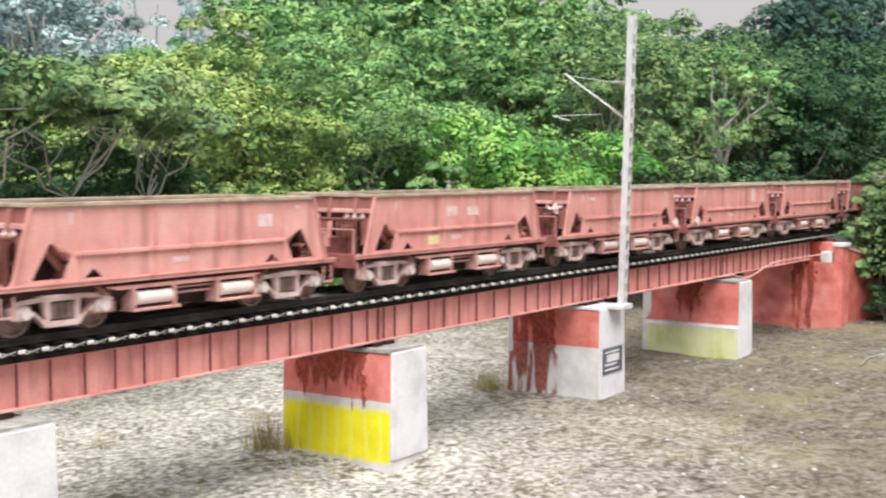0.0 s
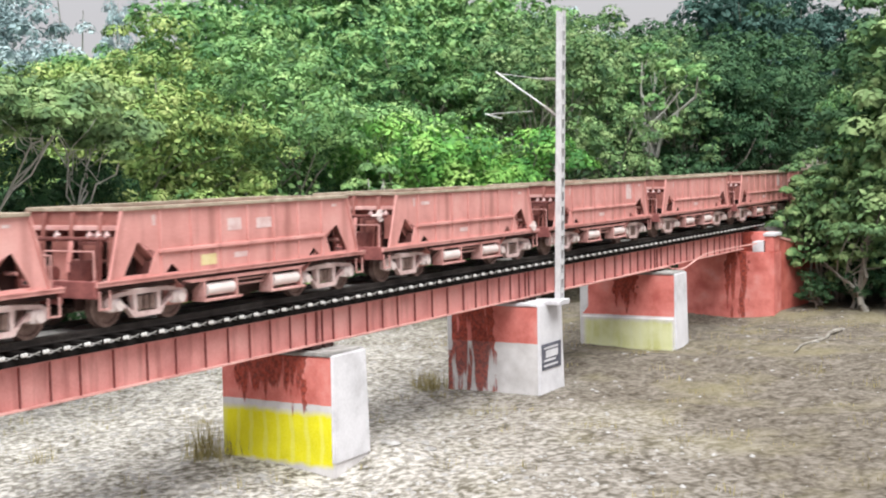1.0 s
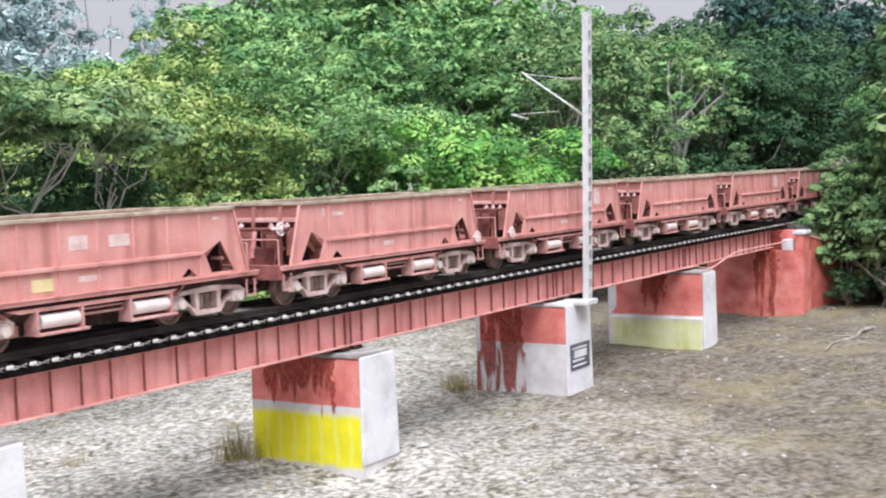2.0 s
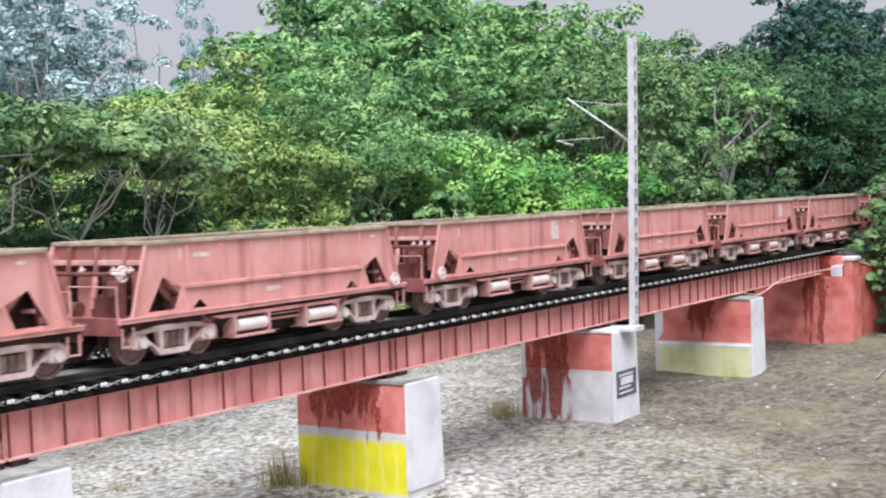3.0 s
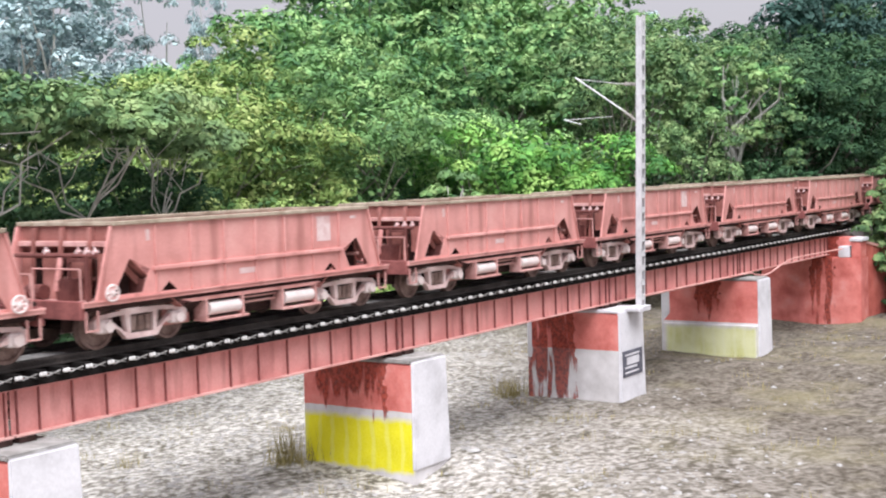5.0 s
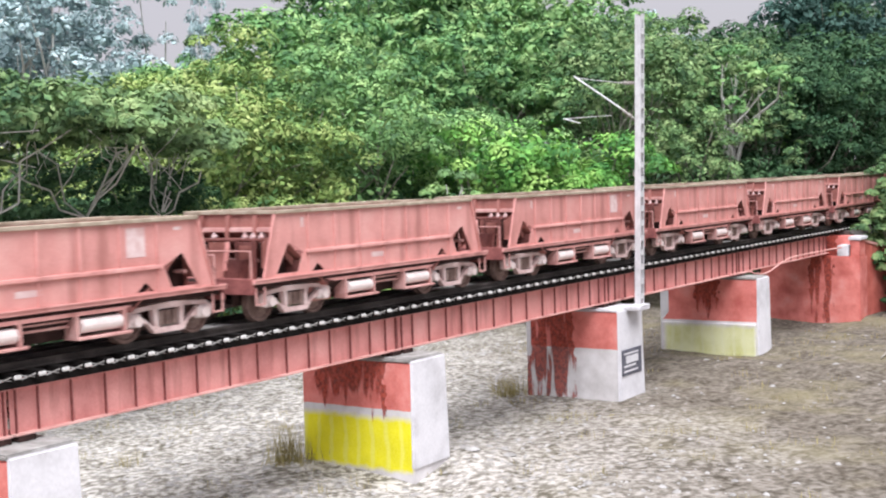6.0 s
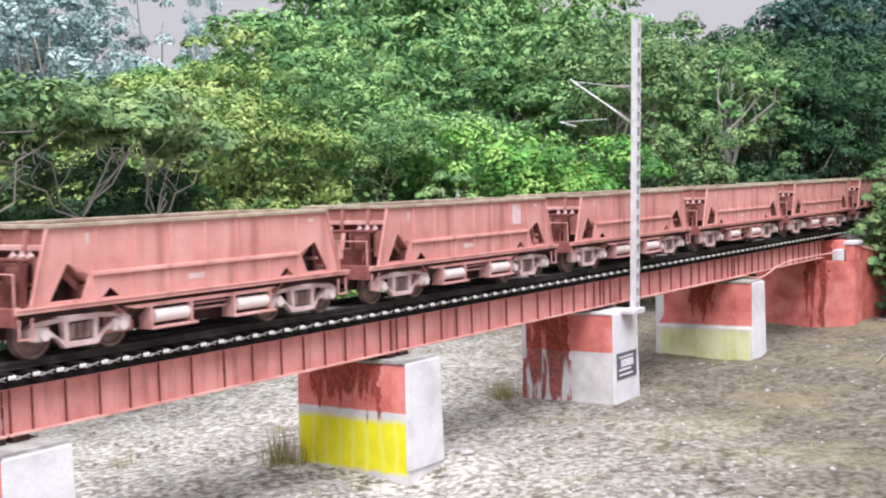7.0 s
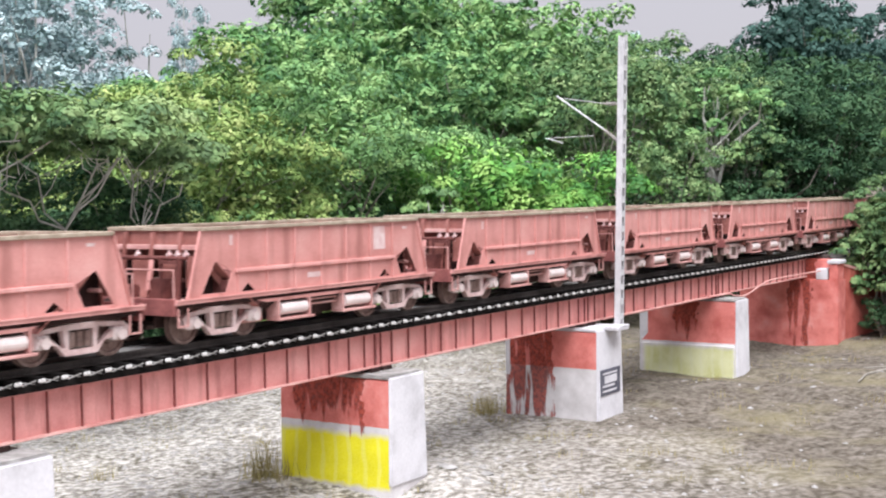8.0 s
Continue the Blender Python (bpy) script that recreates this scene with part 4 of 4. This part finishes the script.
def put(src, x, y, scale, turn, sz=None):
    z = float(ground_height(np.array(x), np.array(y)))
    m = Matrix.LocRotScale((x, y, z), Euler((0, 0, radians(turn))), (scale, scale, sz or scale))
    return copy_thing(src, m)


def build_woods():
    rng = np.random.default_rng(11)
    kinds = [
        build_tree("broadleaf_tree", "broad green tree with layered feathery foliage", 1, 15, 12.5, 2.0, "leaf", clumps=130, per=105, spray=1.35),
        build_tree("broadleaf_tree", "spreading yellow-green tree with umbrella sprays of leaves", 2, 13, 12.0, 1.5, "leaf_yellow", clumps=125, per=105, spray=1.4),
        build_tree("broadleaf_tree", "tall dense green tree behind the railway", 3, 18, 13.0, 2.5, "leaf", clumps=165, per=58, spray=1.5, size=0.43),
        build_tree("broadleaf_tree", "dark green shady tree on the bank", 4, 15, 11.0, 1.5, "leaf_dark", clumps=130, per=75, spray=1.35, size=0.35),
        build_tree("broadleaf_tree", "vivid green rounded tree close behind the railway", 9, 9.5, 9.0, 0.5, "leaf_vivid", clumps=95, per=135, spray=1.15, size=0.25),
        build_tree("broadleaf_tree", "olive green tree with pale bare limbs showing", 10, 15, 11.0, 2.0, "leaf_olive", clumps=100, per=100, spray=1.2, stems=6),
    ]
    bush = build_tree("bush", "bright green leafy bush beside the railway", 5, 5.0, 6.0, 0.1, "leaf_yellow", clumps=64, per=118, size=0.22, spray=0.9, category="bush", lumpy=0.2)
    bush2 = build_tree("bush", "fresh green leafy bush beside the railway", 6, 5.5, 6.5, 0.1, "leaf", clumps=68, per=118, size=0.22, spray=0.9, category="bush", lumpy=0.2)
    tall = build_tree("tall_tree", "tall slender tree in the distance, haze tinted into its grey-green leaves", 7, 26, 9, 6, "leaf_far", clumps=120, per=44, size=0.4, spray=1.0, lumpy=0.9, high=1.2, bark="bark_pale", inner=0.05, boughs=18)
    tall_dark = build_tree("tall_tree", "tall dark bluish-green tree behind the wood", 8, 24, 11, 3, "leaf_blue", clumps=150, per=44, size=0.5, spray=1.3, lumpy=0.5, high=1.0)
    parasol = build_tree("umbrella_tree", "flat-crowned tree with pale bare spreading limbs", 15, 11.7, 9.0, 9.4, "leaf_olive", clumps=90, per=110, size=0.25, spray=0.9, stems=3, bark="bark_pale", lumpy=0.2, high=0.6, thick=0.3, boughs=8)
    verge = build_tree("bank_tree", "leafy olive-green tree overhanging the abutment", 16, 9.0, 4.2, 0.6, "leaf_olive", clumps=80, per=85, size=0.3, spray=0.75, lumpy=0.25, high=0.8)
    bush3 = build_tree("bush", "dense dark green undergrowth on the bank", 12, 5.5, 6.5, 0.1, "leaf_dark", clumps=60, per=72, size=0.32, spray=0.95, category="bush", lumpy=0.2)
    stems = build_tree("slender_tree", "slender pale-stemmed tree with sparse leaves", 14, 8.5, 4.5, 3.5, "leaf", clumps=16, per=90, size=0.26, spray=0.7, stems=5, bark="bark_pale")
    homes = {}

    def plant(src, x, y, s, sz=None, turn=None):
        a = float(rng.uniform(0, 360)) if turn is None else turn
        if src.name not in homes:
            homes[src.name] = 1
            z = float(ground_height(np.array(x), np.array(y)))
            src.matrix_basis = Matrix.LocRotScale((x, y, z), Euler((0, 0, radians(a))), (1, 1, 1))
            return src
        return put(src, x, y, s, a, sz)

    # the wood's edge behind the line, then rows further back
    K, Y, G, D, V, O = kinds
    for x, y, src, s in ((-2, 19, D, 0.7), (4, 18.5, D, 0.7), (8, 18, D, 0.68), (12.5, 18, D, 0.68), (16.5, 18.5, D, 0.6), (22, 21, Y, 0.66), (25, 20, Y, 0.75), (31, 20, K, 0.8), (33.5, 17.5, D, 0.5), (37, 20, K, 0.75), (43, 19, K, 0.85), (43.5, 15.0, V, 1.0), (39, 15.5, V, 1.35), (46.5, 15.5, V, 1.25),
                         (53, 14, O, 0.9), (59, 12.5, O, 0.95), (66, 11.5, O, 0.95), (73, 10, D, 1.0), (78, 7.5, D, 0.9), (82, 10, D, 1.1), (60, 19, O, 1.05)):
        plant(src, x + float(rng.uniform(-0.6, 0.6)), y + float(rng.uniform(-0.6, 0.6)), s)
    for x, y, src, s in ((13, 29, Y, 0.78), (20.5, 30, Y, 0.72), (31.5, 30, Y, 1.12), (24.5, 28, Y, 0.9), (37, 29, G, 0.85), (46, 28, G, 0.95), (55, 26, G, 0.93), (64, 22, O, 1.1), (73, 19, O, 1.15), (84, 18, D, 1.25), (51, 35, G, 1.12), (56, 40, G, 1.28), (62, 38, G, 1.24), (66, 42, G, 1.36), (70, 38, G, 1.28), (75, 41, G, 1.38), (78, 37, G, 1.28), (86, 36, G, 1.28), (94, 36, G, 1.25), (45, 38, G, 0.92), (36, 38, G, 0.86),
                          (98, 15, D, 1.3)):
        plant(src, x, y, s)
    # bush3's dark leaves stand in for shaded gaps at the wood's foot
    for x, y, src, s in ((0, 15, bush3, 0.9), (-0.5, 13, bush, 1.0), (7, 16, bush3, 1.0), (13, 16, bush3, 0.9), (20, 16, bush, 1.0), (26.5, 15.5, bush, 1.0), (33, 15, bush3, 0.8), (36, 16, bush2, 0.9), (49, 12, bush3, 1.0), (56, 9.5, bush3, 1.0), (45, 11.5, bush3, 1.0), (52, 9, bush3, 0.9), (59, 7.5, bush3, 0.9), (67, 6.5, bush3, 0.9)):
        plant(src, x, y, s)
    # far trees, their haze carried by the pale leaf colour
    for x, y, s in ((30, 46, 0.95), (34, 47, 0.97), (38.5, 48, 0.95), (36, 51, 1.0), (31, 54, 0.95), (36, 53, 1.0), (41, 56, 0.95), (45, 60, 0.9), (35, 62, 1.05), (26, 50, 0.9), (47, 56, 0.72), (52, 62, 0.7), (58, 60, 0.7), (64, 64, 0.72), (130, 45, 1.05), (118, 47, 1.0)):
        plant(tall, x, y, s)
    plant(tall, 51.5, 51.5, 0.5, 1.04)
    for x, y, s in ((92, 14.2, 1.05), (100, 16.5, 1.15), (110, 19, 1.2), (126, 23, 1.2), (118, 15, 1.1), (126, 12, 1.1), (135, 20, 1.2)):
        plant(tall_dark, x, y, s)
    # pale stems in front of the wood
    for x, y, s in ((29.6, 13.4, 0.95), (31.4, 13.8, 0.85), (60.5, 8.0, 1.0), (70, 7.6, 1.25), (60, 7.4, 1.3), (55, 8.0, 1.4)):
        plant(stems, x, y, s)
    for x, y, s, a in ((3.0, 13.2, 1.0, 0), (7.6, 13.6, 1.0, 130), (11.5, 14.6, 0.97, 250), (-2.5, 14.0, 1.0, 60)):
        plant(parasol, x, y, s, None, a)
    for x, y, s in ((45.8, -7.4, 1.45), (48, -9.2, 1.9), (47.4, -4.15, 0.88), (49.8, -4.3, 0.95), (51.5, -4.9, 1.1), (46.8, -6.0, 0.55), (54.5, -5.2, 1.25), (50.5, -7.2, 0.9), (58.5, -5.0, 1.3), (63, -5.2, 1.4), (68, -5.0, 1.4), (56, -7.6, 1.7), (60, -8.8, 2.0), (55, -10.5, 1.6), (65, -7.5, 2.1)):
        plant(verge, x, y, s)
    # the near bank past the abutment; D trees mostly out of view, added to shade the train
    for x, y, src, s in ((52.8, -7.8, D, 0.95), (57.5, -8.2, D, 1.0), (62.5, -8.4, D, 1.0), (68, -8.4, D, 1.05), (62, 6.6, D, 0.75), (70, 6.2, D, 0.85), (77, 6.0, D, 0.85), (61, -9, D, 1.1), (64, -5.8, D, 1.0), (52.0, -5.4, bush3, 0.72), (51.5, -8.2, bush2, 0.8), (52.5, -11, bush3, 0.9), (55, -13.5, bush2, 1.0), (54, -8.8, bush3, 1.0), (57, -10.8, bush2, 1.1), (61, -13, bush3, 1.2), (57, -5.2, bush3, 1.0), (65, -17, bush3, 1.3), (56, -7, bush3, 1.2),
                         (50.4, -4.9, bush3, 0.5), (52, -5.6, bush3, 0.7), (54, -5.9, bush3, 0.85), (49.5, 5.2, bush3, 0.8), (54, 5.8, bush3, 0.9), (54, -4.5, bush2, 0.55), (58, 8.5, O, 0.8), (51, 9.5, O, 0.7), (66, 7, D, 0.9), (58.5, -6.2, D, 0.75)):
        plant(src, x, y, s)
    for x, y, s in ((47.2, -6.4, 0.5), (48.8, -7.6, 0.7), (50.5, -9.3, 0.8), (46.6, -4.3, 0.35), (52, -11.5, 0.9)):
        plant(bush3, x, y, s)
    for x, y, src, s, sz in ((51, -5.9, K, 0.5, 0.85), (49.3, -4.8, D, 0.28, 0.5), (55.5, -6.0, D, 0.52, 0.95), (60.5, -6.0, K, 0.55, 1.0)):
        plant(src, x, y, s, sz)


build_woods()


def build_far_woods():
    """Dense undergrowth and far trees that close the wood behind its edge."""
    rng = np.random.default_rng(31)
    pts, rad = [], []
    for i in range(1500):
        x = rng.uniform(-25, 175)
        y = 47 + rng.uniform(0, 14) - 0.12 * max(0.0, x - 60)
        top = 8.5 + 2.5 * math.sin(0.13 * x) + 0.05 * max(0.0, x - 40)
        pts.append((x, y, -3 + (top + 3) * rng.uniform(0, 1) ** 0.8))
        rad.append(rng.uniform(1.2, 2.4))
    for i in range(420):
        x, y = rng.uniform(130, 150), rng.uniform(-40, 45)
        pts.append((x, y, -1 + 13 * rng.uniform(0, 1)))
        rad.append(rng.uniform(1.2, 2.4))
    for i in range(500):
        x = rng.uniform(-12, 75)
        y = (27 if x < 45 else 27 - 0.4 * (x - 45)) + rng.uniform(0, 3)
        pts.append((x, y, -3 + 5.5 * rng.uniform(0, 1)))
        rad.append(rng.uniform(0.9, 1.6))
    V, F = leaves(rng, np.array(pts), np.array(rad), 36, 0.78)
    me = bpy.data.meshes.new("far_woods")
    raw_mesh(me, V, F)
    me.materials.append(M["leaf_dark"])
    tagged(new("far_woods", me), "dense dark green woods in the distance", "woods", kind="stuff")


build_far_woods()


# ---------------------------------------------------------------- stones and dry grass on the river bed
def build_stones():
    rng = np.random.default_rng(21)
    N = 28000
    x, y = rng.uniform(-14, 46, N), rng.uniform(-16, 15, N)
    # thick in the stream's bed, thin on the sand
    bed = -0.616 * x + 0.788 * y + 2.5 * np.sin(0.4 * x + 0.3 * y) + 9.0
    keep = rng.uniform(0, 1, N) < np.clip(0.03 + (bed + 5.5) / 12, 0.03, 1)
    for px, _ in PIERS:
        keep &= ~((np.abs(x - px) < 1.2) & (np.abs(y) < 2.3))
    x, y = x[keep], y[keep]
    z = ground_height(x, y)
    r = np.clip(rng.lognormal(-2.75, 0.42, len(x)), 0.03, 0.22)
    base = np.array([(1, 0, 0), (0.5, 0.87, 0), (-0.5, 0.87, 0), (-1, 0, 0), (-0.5, -0.87, 0), (0.5, -0.87, 0), (0.35, 0.2, 0.8), (-0.4, 0.25, 0.75), (0.0, -0.45, 0.8)], float)
    fac = np.array([(0, 1, 6), (1, 2, 7), (1, 7, 6), (2, 3, 7), (3, 4, 7), (4, 8, 7), (4, 5, 8), (5, 0, 6), (5, 6, 8), (6, 7, 8)])
    a = rng.uniform(0, 2 * np.pi, len(x))
    st = rng.uniform(0.6, 1.0, (len(x), 3)) * np.array([1.25, 0.9, 0.6])
    Vb = base[None] * (1 + rng.normal(0, 0.12, (len(x), len(base), 3)))
    Vb = Vb * st[:, None, :] * r[:, None, None]
    ca, sa = np.cos(a)[:, None], np.sin(a)[:, None]
    V = np.stack([Vb[..., 0] * ca - Vb[..., 1] * sa + x[:, None], Vb[..., 0] * sa + Vb[..., 1] * ca + y[:, None], Vb[..., 2] + z[:, None] - 0.01], -1)
    F = (fac[None] + (np.arange(len(x)) * len(base))[:, None, None]).reshape(-1, 3)
    me = bpy.data.meshes.new("river_stones")
    raw_mesh(me, V.reshape(-1, 3), F)
    me.materials.append(M["stone"])
    tagged(new("river_stones", me), "pale grey pebbles and stones strewn over the river bed", "stones", kind="stuff")


def build_grass():
    rng = np.random.default_rng(5)
    spots = [(4.7, 2.3, 1.3, 120), (4.9, 1.6, 0.9, 60), (17.3, 2.4, 0.9, 100), (18, 3.0, 0.8, 60), (0, 8, 0.5, 40), (2.5, 6.5, 0.6, 40)]
    for i in range(240):
        spots.append((rng.uniform(-14, 46), rng.uniform(-15, 14), rng.uniform(0.12, 0.4), 14))
    V, F, n = [], [], 0
    for sx, sy, h, k in spots:
        for j in range(k):
            x, y = sx + rng.normal(0, 0.28), sy + rng.normal(0, 0.28)
            z = float(ground_height(np.array(x), np.array(y)))
            a = rng.uniform(0, 2 * np.pi)
            hh = h * rng.uniform(0.5, 1.1)
            l = np.array([math.cos(a), math.sin(a)]) * hh * rng.uniform(0.1, 0.5)
            s = np.array([-math.sin(a), math.cos(a)]) * 0.012
            V += [(x - s[0], y - s[1], z - 0.02), (x + s[0], y + s[1], z - 0.02), (x + l[0], y + l[1], z + hh)]
            F.append((n, n + 1, n + 2))
            n += 3
    me = bpy.data.meshes.new("dry_grass")
    raw_mesh(me, np.array(V), np.array(F))
    me.materials.append(M["drygrass"])
    tagged(new("dry_grass", me), "dry straw-coloured grass tufts on the river bed", "grass", kind="stuff")


def build_branch():
    """A dead branch lying on the sand before the bank."""
    rng = np.random.default_rng(8)
    b = B()
    ends = [(37.9, -7.7), (30.2, -7.4)]
    p = [Vector((x, y, float(ground_height(np.array(x), np.array(y))) + 0.06)) for x, y in ends]
    for k in range(10):
        q = [p[0].lerp(p[1], (k + d) / 10) + Vector((0, 0.16 * math.sin(1.1 * (k + d)), 0.03)) for d in (0, 1)]
        tube(b, q[0], q[1], 0.10 - 0.007 * k, 0.093 - 0.007 * k, 7)
    m = p[0].lerp(p[1], 0.4) + Vector((0, 0, 0.05))
    tube(b, m, m + Vector((-1.3, 0.7, 0.1)), 0.05, 0.02, 6)
    tagged(new("fallen_branch", mesh_of("fallen_branch", b, M["bark"])), "dead grey-brown branch lying on the river sand", "branch")


build_stones()
build_grass()
build_branch()


# ---------------------------------------------------------------- what moves
def motions():
    times = [r[0] for r in RUN]
    fine = [i / 10 for i in range(81)]
    for k, w in wagons.items():
        walk(w, [(t, pose(train_place(t, k), 0, 0)) for t in times])
        for ws in w.children:
            if ws.name.startswith("wheelset"):
                x, y, z = ws.matrix_basis.translation
                walk(ws, [(t, pose(x, y, z, 0, math.degrees((train_place(t, 0) - train_place(0, 0)) / 0.46), 0)) for t in fine])


motions()
